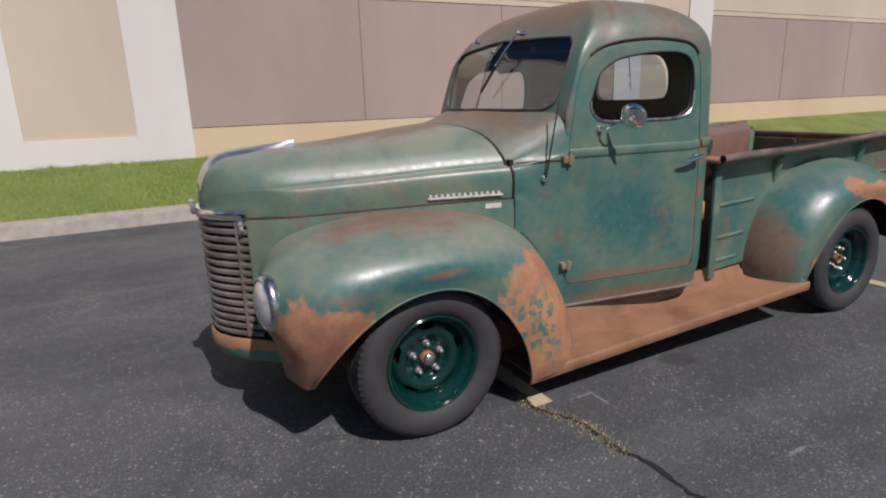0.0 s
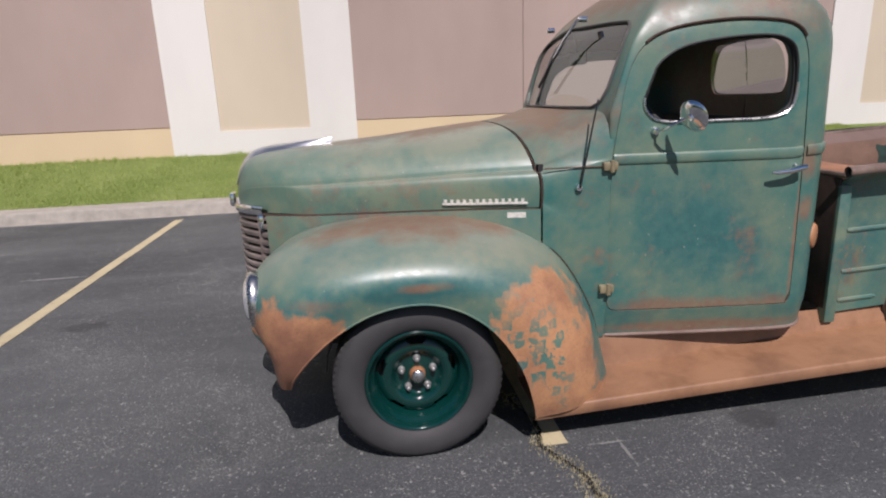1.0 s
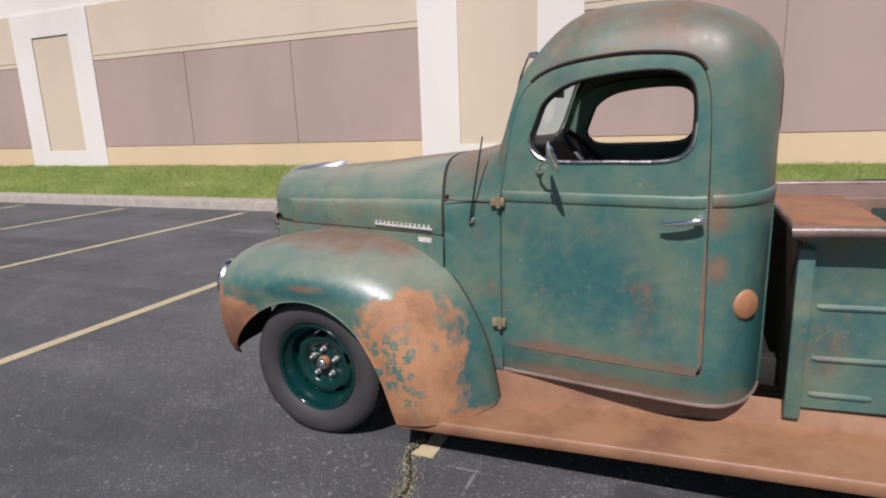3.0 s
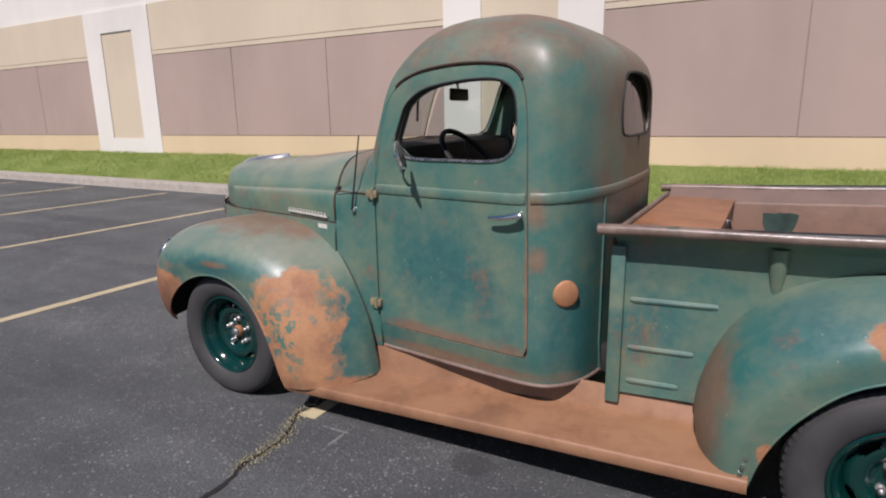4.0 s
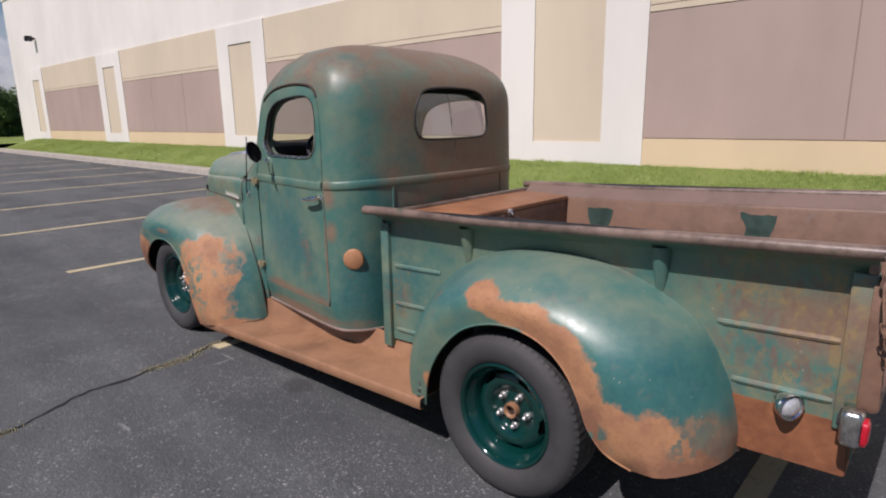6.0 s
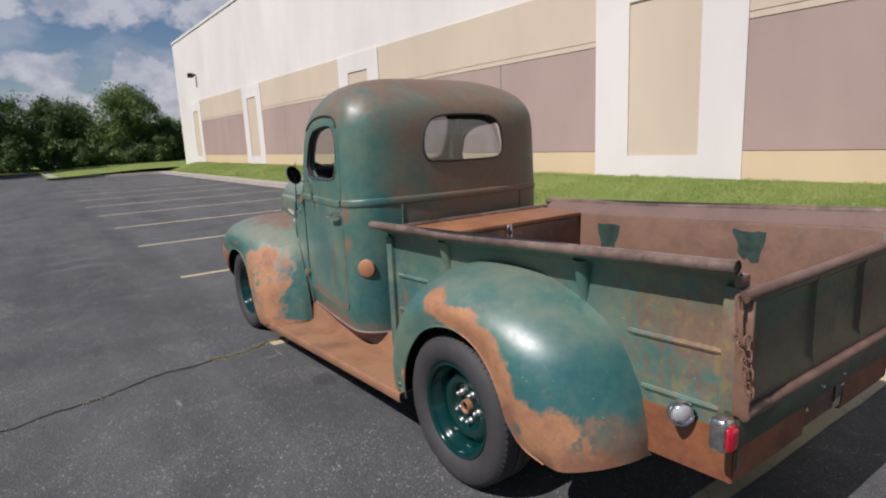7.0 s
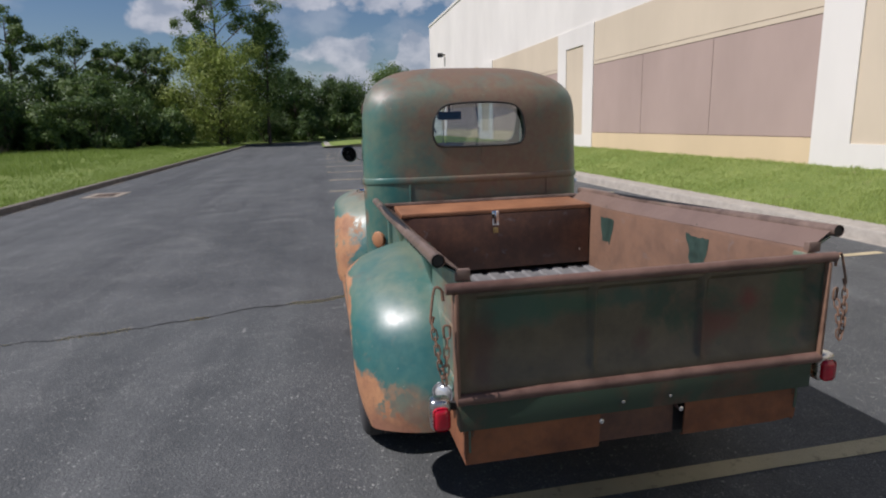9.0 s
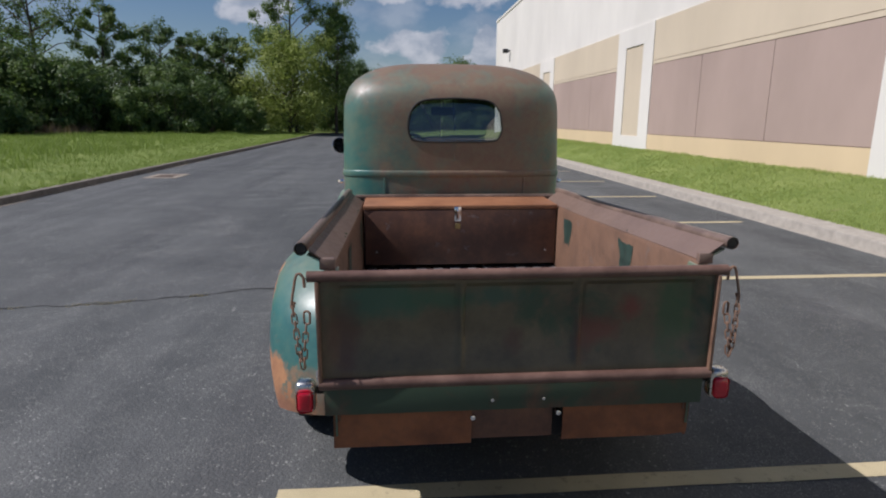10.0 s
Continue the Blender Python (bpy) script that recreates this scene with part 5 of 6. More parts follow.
TG0, TG1 = 0.155, 2 * YC - 0.155
gate_bm = bmesh.new()
rows = []
for y in np.linspace(TG0, TG1, 170):
    rib = max(math.exp(-(((y - c) / 0.010) ** 4)) for c in (0.625, 1.022))
    edge = smooth01(min(y - TG0, TG1 - y), 0.015, 0.075)
    dx = -0.022 * edge + 0.016 * rib * edge
    rows.append([(4.062, y, 0.668), (4.062, y, 0.700), (4.062 + dx, y, 0.722), (4.062 + dx, y, 0.85), (4.062 + dx, y, 0.972), (4.062, y, 0.990), (4.062, y, 1.010)])
grid(gate_bm, rows)
gate = part("tailgate", gate_bm, TAIL_RUST, truck, "dark rusty green closed tailgate", thick=0.006, smooth=50)
part("tailgate_tube", tube_y(4.062, 0.128, 2 * YC - 0.128, 1.020, 0.0185), TUBE_RUST, gate)
part("tailgate_tube", tube_y(4.066, TG0, TG1, 0.652, 0.020), TUBE_RUST, gate)
for y in (TG0 + 0.004, TG1 - 0.004):
    part("tailgate_flange", box((4.03, y - 0.006, 0.64), (4.082, y + 0.006, 1.005), 0.003), EDGE_RUST, gate, "brown rusty edge flange")
part("rear_sill", box((4.00, 0.165, 0.530), (4.052, 2 * YC - 0.165, 0.640), 0.004), SILL_GREEN, truck, "dark green rusty rear sill")
for y in (0.735, 0.913):
    part("bolt", lathe([(0.0, 0.010), (0.006, 0.008), (0.0075, 0.0), (0.0075, -0.02)], 10, "x", (4.054, y, 0.571)), CHROME, truck, "bright bolt head")
SK0, SK1 = 0.193, 2 * YC - 0.193
for y0, y1 in ((SK0, 0.668), (0.994, SK1)):
    rows = [[(4.028, y, 0.535), (4.030, y, 0.48), (4.024, y, 0.392 + 0.008 * smooth01(y, SK1 - 0.10, SK1)), (4.010, y, 0.385 + 0.008 * smooth01(y, SK1 - 0.10, SK1))] for y in np.linspace(y0, y1, 16)]
    part("rear_skirt", sheet(rows), SKIRT_RUST, truck, "orange-brown rusty steel rear skirt", thick=0.006)
part("plate_recess", box((4.000, 0.664, 0.400), (4.010, 0.960, 0.532), 0.002), BOX_RUST, truck)
# dark sheet added so the gap beside the plate reads as shade
part("recess_backing", box((3.975, 0.80, 0.388), (3.985, 1.05, 0.532), 0.002), DARK_STEEL, truck)
for y, z in ((0.672, 0.492), (0.976, 0.500)):
    part("plate_lamp", lathe([(0.0, 0.016), (0.009, 0.012), (0.011, 0.0), (0.011, -0.02)], 12, "x", (4.022, y, z)), CHROME, truck)
for q in (1, -1):
    def yy(v):
        return v if q > 0 else 2 * YC - v
    rows = [[(x, yy(0.197), 0.56), (x, yy(0.195), 0.46), (x, yy(0.195), 0.372 + 0.018 * (x - 3.62) / 0.4)] for x in np.linspace(3.60, 4.021, 10)]
    part("side_skirt", sheet(rows), SKIRT_RUST, truck, "orange-brown rusty side skirt", thick=0.006)
    # tail lamps
    ly = yy(0.104)
    rl = part("tail_lamp", box((4.004, ly - 0.033, 0.546), (4.060, ly + 0.033, 0.654), 0.016, seg=3), OLD_CHROME, truck, "red rectangular tail lamp in a chrome shell")
    part("lens", box((4.052, ly - 0.028, 0.552), (4.076, ly + 0.028, 0.632), 0.018, seg=4), RED_LENS, rl, "red ribbed lens")
    part("bracket", box((3.993, min(ly, yy(0.20)), 0.592), (4.012, max(ly, yy(0.20)), 0.618), 0.003), DARK_STEEL, rl)
    if q > 0:
        turn = Matrix.Translation((3.868, 0.150, 0.586)) @ Matrix.Rotation(radians(-40), 4, "Z")
        bm = lathe([(0.0, -0.055), (0.027, -0.048), (0.040, -0.022), (0.044, 0.0), (0.042, 0.008), (0.036, 0.009), (0.030, 0.004)], 28, "x")
        bm.transform(turn)
        wl_ = part("side_lamp", bm, CHROME, truck, "round clear lamp with chrome rim")
        bm = lathe([(0.031, 0.005), (0.026, 0.011), (0.015, 0.016), (0.0, 0.018)], 28, "x")
        bm.transform(turn)
        part("lens", bm, WHITE_LENS, wl_)
        part("bracket", box((3.835, 0.155, 0.578), (3.850, 0.205, 0.594), 0.003), DARK_STEEL, wl_)



def chain(points, link=0.034):
    """Links standing turn by turn along a hanging line."""
    c = curve(points, 200)
    d = np.concatenate([[0], np.cumsum(np.linalg.norm(np.diff(c, axis=0), axis=1))])
    n = int(d[-1] / (link * 0.72))
    bm = bmesh.new()
    for i in range(n):
        u = (i + 0.5) / n * d[-1]
        p = Vector([float(np.interp(u, d, c[:, k])) for k in range(3)])
        p2 = Vector([float(np.interp(u + 0.004, d, c[:, k])) for k in range(3)])
        rot = (p2 - p).to_track_quat("Z", "X").to_matrix().to_4x4() @ Matrix.Rotation(math.pi / 2 * (i % 2) + 0.5, 4, "Z")
        loop = []
        for a in np.linspace(0, 2 * math.pi, 13)[:-1]:
            lx, lz = 0.0085 * math.cos(a), 0.0085 * math.sin(a) + math.copysign(link * 0.27, math.sin(a))
            loop.append(p + (rot @ Vector((lx, 0, lz))))
        joined(bm, tube(loop, 0.0027, 5, closed=True))
    return bm


CHAIN_RUST = rusted("chain_rust", (0.11, 0.060, 0.040), (0.26, 0.150, 0.095), 0.7, 0.0)
for q in (1, -1):
    def yy(v):
        return v if q > 0 else 2 * YC - v - 0.002
    # a bent wire hook over the tube's end, and two strands that meet at their foot
    hook = part("hook", tube(curve([(4.062, yy(0.122), 1.010), (4.060, yy(0.108), 1.028), (4.058, yy(0.095), 1.024), (4.062, yy(0.086), 0.985), (4.070, yy(0.078), 0.930), (4.070, yy(0.082), 0.920), (4.070, yy(0.088), 0.940)], 24), 0.0045, 6), CHAIN_RUST, truck, "bent rusty wire hook")
    part("chain", chain([(4.070, yy(0.081), 0.922), (4.086, yy(0.090), 0.862), (4.098, yy(0.099), 0.785), (4.104, yy(0.112), 0.730)]), CHAIN_RUST, truck, "thin rusty hanging tailgate chain")
    part("chain", chain([(4.104, yy(0.115), 0.735), (4.098, yy(0.118), 0.800), (4.086, yy(0.124), 0.868)]), CHAIN_RUST, truck, "thin rusty hanging tailgate chain")
    loop = [(4.080 + 0.003 * math.cos(a), yy(0.126 + 0.010 * math.cos(a)), 0.890 + 0.010 * math.sin(a) + math.copysign(0.012, math.sin(a))) for a in np.linspace(0, 2 * math.pi, 17)[:-1]]
    part("link", tube(loop, 0.0038, 6, closed=True), CHAIN_RUST, truck, "larger rusty end link")
    part("tailgate_pin", tube([(4.060, yy(0.118), 1.012), (4.062, yy(0.120), 0.985)], 0.005, 8), CHAIN_RUST, truck)

# --- wheels


def tyre_bm():
    R, rim = 0.330, 0.214
    prof = [(rim - 0.012, 0.030), (rim, 0.012), (rim + 0.010, 0.004), (rim + 0.030, -0.006), (rim + 0.06, -0.010), (R - 0.030, -0.004), (R - 0.012, 0.008), (R - 0.003, 0.022),
            (R, 0.040), (R + 0.001, 0.075), (R + 0.001, 0.078), (R - 0.007, 0.080), (R - 0.007, 0.088), (R + 0.001, 0.090), (R + 0.002, 0.120), (R - 0.006, 0.122), (R - 0.006, 0.130), (R + 0.001, 0.132),
            (R, 0.170), (R - 0.012, 0.202), (R - 0.05, 0.216), (rim + 0.01, 0.206), (rim - 0.012, 0.185)]
    bm = lathe([(r, y - 0.070) for r, y in prof], 72)
    return bm


def tread_bm():
    """Shoulder blocks of the tread."""
    bm = bmesh.new()
    R = 0.330
    for i in range(72):
        a = 2 * math.pi * i / 72
        own = bmesh.new()
        rows = []
        for da, in ((-0.026,), (-0.010,), (0.012,), (0.028,)):
            rows.append([((R - 0.016) * math.cos(a + da), 0.0035, (R - 0.016) * math.sin(a + da)), ((R + 0.0005) * math.cos(a + da), 0.021, (R + 0.0005) * math.sin(a + da)),
                         ((R + 0.0018) * math.cos(a + da + 0.012), 0.045, (R + 0.0018) * math.sin(a + da + 0.012)), ((R + 0.0018) * math.cos(a + da + 0.02), 0.072, (R + 0.0018) * math.sin(a + da + 0.02)),
                         ((R - 0.004) * math.cos(a + da + 0.02), 0.076, (R - 0.004) * math.sin(a + da + 0.02))])
        rows = [[(x, y - 0.070, z) for x, y, z in r] for r in (rows[0], rows[2], rows[3])]
        grid(own, rows)
        joined(bm, own)
    return bm


def wheel_disc(rim_r=0.210):
    """The pressed rim and disc, with five long slots."""
    prof_rim = [(rim_r, 0.020), (rim_r + 0.001, 0.008), (rim_r - 0.005, 0.003), (rim_r - 0.012, 0.006), (rim_r - 0.018, 0.020), (rim_r - 0.022, 0.036), (rim_r - 0.034, 0.042), (rim_r - 0.040, 0.060), (rim_r - 0.052, 0.078), (rim_r - 0.056, 0.155)]
    bm = lathe([(r, y - 0.064) for r, y in prof_rim], 80)
    N, slots = 100, 5
    prof = curve([(rim_r - 0.043, 0.100), (0.160, 0.062), (0.146, 0.048), (0.126, 0.042), (0.108, 0.046), (0.096, 0.056), (0.085, 0.070), (0.070, 0.074), (0.045, 0.070), (0.030, 0.066)], 26)
    rows = []
    for r, y in prof:
        rows.append([(r * math.cos(2 * math.pi * k / N), y - 0.046, r * math.sin(2 * math.pi * k / N)) for k in range(N)])
    vs = [[bm.verts.new(p) for p in row] for row in rows]
    for i, (a, b) in enumerate(zip(vs, vs[1:])):
        rm = (prof[i][0] + prof[i + 1][0]) / 2
        for k in range(N):
            ph = ((k + 0.5) / N * slots + 0.25) % 1.0 - 0.5
            if 0.136 < rm < 0.163 and abs(ph) * 2 * math.pi / slots < 0.23 - (0.05 if rm > 0.155 or rm < 0.141 else 0):
                continue
            j = (k + 1) % N
            bm.faces.new((a[k], a[j], b[j], b[k]))
    return bm


def make_wheel(capped=True):
    wheel = part("wheel", wheel_disc(), RIM_GREEN, truck, "gloss dark green slotted steel wheel", thick=0.004, smooth=50)
    t = part("tyre", tyre_bm(), RUBBER, wheel, "grey-black rubber tyre")
    part("tread", tread_bm(), RUBBER, wheel, smooth=30)
    part("brake_drum", lathe([(0.0, 0.06), (0.135, 0.06), (0.14, 0.08), (0.14, 0.20)], 32), DARK_STEEL, wheel)
    if capped:
        part("hub_cap", lathe([(0.0, -0.024), (0.020, -0.022), (0.0255, -0.017), (0.0265, -0.004)], 28), OLD_CHROME, wheel, "dull steel dust cap")
        part("hub", lathe([(0.0265, -0.006), (0.0295, -0.003), (0.032, 0.008), (0.033, 0.040)], 28), CAP_RUST, wheel, "rusty hub collar")
    else:
        part("hub", lathe([(0.0, 0.020), (0.016, 0.020), (0.017, 0.004), (0.024, -0.004), (0.029, -0.004), (0.032, 0.008), (0.033, 0.040)], 28), BOARD_RUST, wheel, "open rusty hub end")
        # dark lining painted in for the shade in the hub's open hole
        part("bore", lathe([(0.0, 0.018), (0.0158, 0.018), (0.0160, 0.005)], 20), SEAM, wheel)
    for i in range(5):
        a = 2 * math.pi * (i + 0.25) / 5
        at = (0.066 * math.cos(a), 0.0, 0.066 * math.sin(a))
        part("lug_nut", lathe([(0.0, -0.008), (0.005, -0.007), (0.0095, -0.002), (0.0105, 0.012), (0.015, 0.018), (0.015, 0.030)], 10, "y", at), ZINC, wheel, "dull silver lug nut", smooth=30)
    part("valve", tube([(0.045, 0.02, -0.182), (0.038, -0.012, -0.172)], 0.0045, 6), BLACK, wheel)
    return wheel


forming = wheel_form
wheel = make_wheel()
HUB = 0.335
wheel.location = (-0.012, 0.0, HUB)
w2 = make_wheel(False)
forming = body_form
w2.matrix_local = pose(2.928, -0.030, HUB + 0.002, 0, 27, 0)
w3 = copy_thing(wheel, pose(-0.012, 2 * YC, HUB, 0, 0, 180))
w4 = copy_thing(w2, pose(2.928, 2 * YC + 0.030, HUB + 0.002, 0, 40, 180))
for i, wv in enumerate((wheel, w2, w3, w4)):
    wv["label"] = "gloss dark green slotted steel wheel"

# --- chassis under the body: mostly unseen dark parts, added to block light beneath
for y in (0.42, 1.23):
    part("frame_rail", box((-0.40, y - 0.04, 0.33), (3.80, y + 0.04, 0.45), 0.005), DARK_STEEL, truck)
for x in (0.0, 2.93):
    part("axle", tube([(x, 0.16, 0.30), (x, 2 * YC - 0.16, 0.30)], 0.045, 10), DARK_STEEL, truck)
part("floor_pan", box((0.55, 0.22, 0.345), (1.70, 2 * YC - 0.22, 0.375), 0.004), DARK_STEEL, truck)
part("engine_block", box((-0.42, 0.60, 0.26), (0.50, 1.05, 0.80), 0.02), DARK_STEEL, truck)
part("firewall", box((0.56, 0.22, 0.36), (0.58, 2 * YC - 0.22, 1.10)), DARK_STEEL, truck)
part("bed_underside", box((1.95, 0.26, 0.52), (3.98, 2 * YC - 0.26, 0.56)), DARK_STEEL, truck)

# --- door furniture
for q in (1, -1):
    def yy(v):
        return v if q > 0 else 2 * YC - v
    d = [o for o in truck.children if o.name.split(".")[0] == "door"][0 if q > 0 else 1]
    for zh in (1.088, 0.572):
        bm = box((0.798, min(yy(0.128), yy(0.165)), zh - 0.018), (0.858, max(yy(0.128), yy(0.165)), zh + 0.018), 0.006)
        joined(bm, tube([(0.833, yy(0.130), zh - 0.024), (0.833, yy(0.130), zh + 0.024)], 0.010, 10))
        part("hinge", bm, rusted("hinge_metal", (0.10, 0.085, 0.05), (0.26, 0.22, 0.13), 0.5), d, "worn brassy door hinge")
    # handle: a stem and a tapered lever
    hx_, hz = 1.592, 1.052
    ydoor = cab(s_at(hx_, hz), hz).y
    bm = lathe([(0.0, -0.038), (0.013, -0.037), (0.016, -0.028), (0.012, -0.015), (0.016, 0.0), (0.020, 0.004)], 16, "y", (hx_, ydoor, hz))
    pts = [(hx_ + 0.018, ydoor - 0.036, hz + 0.004), (hx_, ydoor - 0.040, hz + 0.002), (hx_ - 0.05, ydoor - 0.040, hz - 0.008), (hx_ - 0.10, ydoor - 0.034, hz - 0.014), (hx_ - 0.125, ydoor - 0.030, hz - 0.013)]
    joined(bm, tube(pts, [0.010, 0.013, 0.011, 0.009, 0.005], 10))
    if q < 0:
        for v in bm.verts:
            v.co.y = 2 * YC - v.co.y
    part("door_handle", bm, CHROME, d, "chrome lever door handle")

# round chrome mirror on the driver's door
near_door = [o for o in truck.children if o.name.split(".")[0] == "door"][0]
my = cab(s_at(1.005, 1.222), 1.222).y
mir = part("side_mirror", lathe([(0.0, -0.018), (0.014, -0.016), (0.018, -0.004), (0.018, 0.004)], 16, "y", (1.007, my, 1.222)), CHROME, near_door, "round chrome side mirror on an arm")
part("arm", tube([(1.007, my - 0.012, 1.224), (1.012, my - 0.05, 1.228), (1.040, my - 0.10, 1.255), (1.070, my - 0.125, 1.276)], 0.0055, 8), CHROME, mir)
facing = Matrix.Translation((1.083, -0.010, 1.280)) @ pose(0, 0, 0, 0, -18, 22).to_3x3().to_4x4()
bm = lathe([(0.0, -0.024), (0.012, -0.022), (0.016, -0.014), (0.034, -0.010), (0.050, -0.005), (0.060, 0.000), (0.064, 0.005), (0.062, 0.008), (0.058, 0.008)], 36, "x")
bm.transform(facing)
part("shell", bm, CHROME, mir)
bm = lathe([(0.059, 0.006), (0.0, 0.0065)], 36, "x")
bm.transform(facing)
part("mirror_face", bm, MIRROR, mir)

# fuel cap, antenna, wipers
cap_at = cab(s_at(1.762, 0.744), 0.744)
capm = Matrix.Translation(cap_at) @ Euler((0, 0, radians(40))).to_matrix().to_4x4()
bm = lathe([(0.0, -0.013), (0.045, -0.012), (0.052, -0.008), (0.055, 0.000), (0.055, 0.05)], 36, "y")
bm.transform(capm)
part("fuel_cap", bm, CAP_RUST, truck, "round rusty fuel cap")
an = part("antenna", lathe([(0.0, -0.016), (0.012, -0.012), (0.016, 0.0), (0.013, 0.012), (0.010, 0.02)], 14, "y", (0.708, 0.160, 1.004)), CHROME, truck, "thin black rod antenna on a chrome ball")
part("rod", tube([(0.708, 0.148, 1.004), (0.712, 0.144, 1.03), (0.770, 0.139, 1.36)], [0.0055, 0.0045, 0.003], 6), BLACK, an)
for q in (1, -1):
    py = YC - q * 0.23
    base = Vector((0.865, py, 1.712))
    wp = part("wiper" if q > 0 else "wiper_knob", lathe([(0.0, -0.022), (0.012, -0.018), (0.014, 0.0), (0.014, 0.02)], 14, "x", tuple(base)), CHROME, truck, "chrome windshield wiper with a black blade" if q > 0 else "chrome wiper spindle")
    if q < 0:
        continue
    tip = Vector((0.728, YC - 0.075, 1.425))
    mid = base + (tip - base) * 0.60 + Vector((-0.020, 0, 0))
    part("arm", tube([base + Vector((-0.02, 0, 0)), base + (tip - base) * 0.3 + Vector((-0.028, 0, 0)), mid, mid + (tip - mid) * 0.3], 0.0052, 6), CHROME, wp)
    part("blade", tube([mid + (mid - tip) * 0.30 + Vector((0.008, 0, 0)), mid, tip + Vector((-0.008, 0, 0)), tip + (tip - mid) * 0.08 + Vector((-0.006, 0, 0))], 0.0068, 6), BLACK, wp)

# --- inside the cab
part("bench_seat", box((1.28, 0.22, 0.62), (1.74, 2 * YC - 0.22, 0.80), 0.05, seg=3), TRIM_BROWN, truck, "dark bench seat cushion")
bk = box((1.64, 0.22, 0.76), (1.78, 2 * YC - 0.22, 1.235), 0.05, seg=3)
bmesh.ops.transform(bk, matrix=Matrix.Translation((0.04, 0, 0)), verts=bk.verts)
part("seat_back", bk, TRIM_BROWN, truck, "dark bench seat back")
rows = []
for y in np.linspace(0.20, 2 * YC - 0.20, 21):
    o = 0.11 * (1 - abs(y - YC) / 0.63)
    rows.append([(0.835 - o, y, 1.315), (0.90 - o * 0.4, y, 1.318), (0.955 - o * 0.2, y, 1.300), (0.985 - o * 0.2, y, 1.25), (0.975 - o * 0.2, y, 1.05)])
part("dashboard", sheet(rows), TRIM_BROWN, truck, "dark steel dashboard", thick=0.01)
sw_c, sw_r = Vector((1.150, 0.53, 1.226)), 0.188
rot = Matrix.Rotation(radians(48), 4, "Y")
pts = [sw_c + rot @ Vector((sw_r * math.cos(a), sw_r * math.sin(a), 0)) for a in np.linspace(0, 2 * math.pi, 41)[:-1]]
stw = part("steering_wheel", tube(pts, 0.0135, 8, closed=True), BLACK, truck, "black three-spoke steering wheel")
for a in (0.3, 2.4, 4.5):
    part("spoke", tube([sw_c + rot @ Vector((0.02 * math.cos(a), 0.02 * math.sin(a), -0.02)), sw_c + rot @ Vector((sw_r * math.cos(a), sw_r * math.sin(a), 0))], 0.008, 6), BLACK, stw)
part("steering_column", tube([sw_c + rot @ Vector((0, 0, 0.0)), sw_c + rot @ Vector((0, 0, -0.55))], 0.022, 10), BLACK, stw)
rv = part("rear_view_mirror", box((0.925, YC - 0.100, 1.520), (0.945, YC + 0.100, 1.585), 0.010, seg=3), BLACK, truck, "black rear-view mirror")
part("stem", tube([(0.93, YC, 1.58), (0.91, YC, 1.68)], 0.006, 6), BLACK, rv)
hook_at = Vector((1.605, 2 * YC - cab(s_at(1.605, 1.55), 1.55).y - 0.035, 1.552))
part("coat_hook", tube([hook_at + Vector(v) for v in ((-0.022, 0, -0.018), (0.022, 0, -0.018), (0.0, 0, 0.024))], 0.0035, 6, closed=True), CHROME, truck, "small bright wire coat hook")
rows = []
for k in (0.90, 0.8, 0.6, 0.4, 0.2, 0.03):
    z = CAB_TURN + (CAB_TOP - CAB_TURN) * (1 - k ** CAB_POW) ** (1 / CAB_POW)
    rows.append([Vector((CAB_X + (cab(s, z - 1e-6).x - CAB_X) * 0.96, YC + (cab(s, z - 1e-6).y - YC) * 0.96, z - 0.03)) for s in ring_s[::4]])
part("headliner", sheet(rows, True), TRIM_BROWN, truck, "dark roof lining")

# toolbox across the bed's front
tb = empty("toolbox", "rusty steel toolbox across the pickup bed", "toolbox")
part("body", box((1.95, 0.225, 0.615), (2.305, 2 * YC - 0.225, 0.955), 0.006), BOX_RUST, tb, "dark brown rusty box body")
part("lid", box((1.945, 0.222, 0.957), (2.312, 2 * YC - 0.222, 0.982), 0.005), LID_RUST, tb, "orange-brown rusty lid")
ly, lx = 0.80, 2.312
latch = part("latch", box((lx, ly - 0.022, 0.885), (lx + 0.012, ly + 0.022, 0.975), 0.004), CHROME, tb, "chrome draw latch with padlock")
part("hasp", tube([(lx + 0.012, ly, 0.97), (lx + 0.024, ly, 0.93), (lx + 0.016, ly, 0.895)], 0.009, 8), CHROME, latch)
part("padlock", box((lx + 0.006, ly - 0.016, 0.842), (lx + 0.022, ly + 0.016, 0.875), 0.004), BRASS, latch)
for y in (0.30, 1.36):
    part("rivet", lathe([(0.0, 0.006), (0.006, 0.004), (0.008, 0.0)], 8, "x", (2.306, y, 0.70)), OLD_CHROME, tb)


forming = None

# ---------------------------------------------------------------- crack, grass, trees
LEAF_A = leafage("leaf_green", (0.060, 0.120, 0.034), (0.170, 0.240, 0.075))
LEAF_B = leafage("leaf_dark", (0.036, 0.082, 0.030), (0.125, 0.190, 0.064))
LEAF_C = leafage("leaf_light", (0.165, 0.225, 0.045), (0.350, 0.405, 0.100))
BARK = plain("bark", (0.085, 0.068, 0.052), 0.9, vary=0.35, scale=12.0, bump=0.6)
BLADE = leafage("grass_blade", (0.155, 0.235, 0.042), (0.275, 0.360, 0.088))
DRY = plain("dry_grass_blade", (0.42, 0.37, 0.20), 0.85, vary=0.35, scale=60.0)


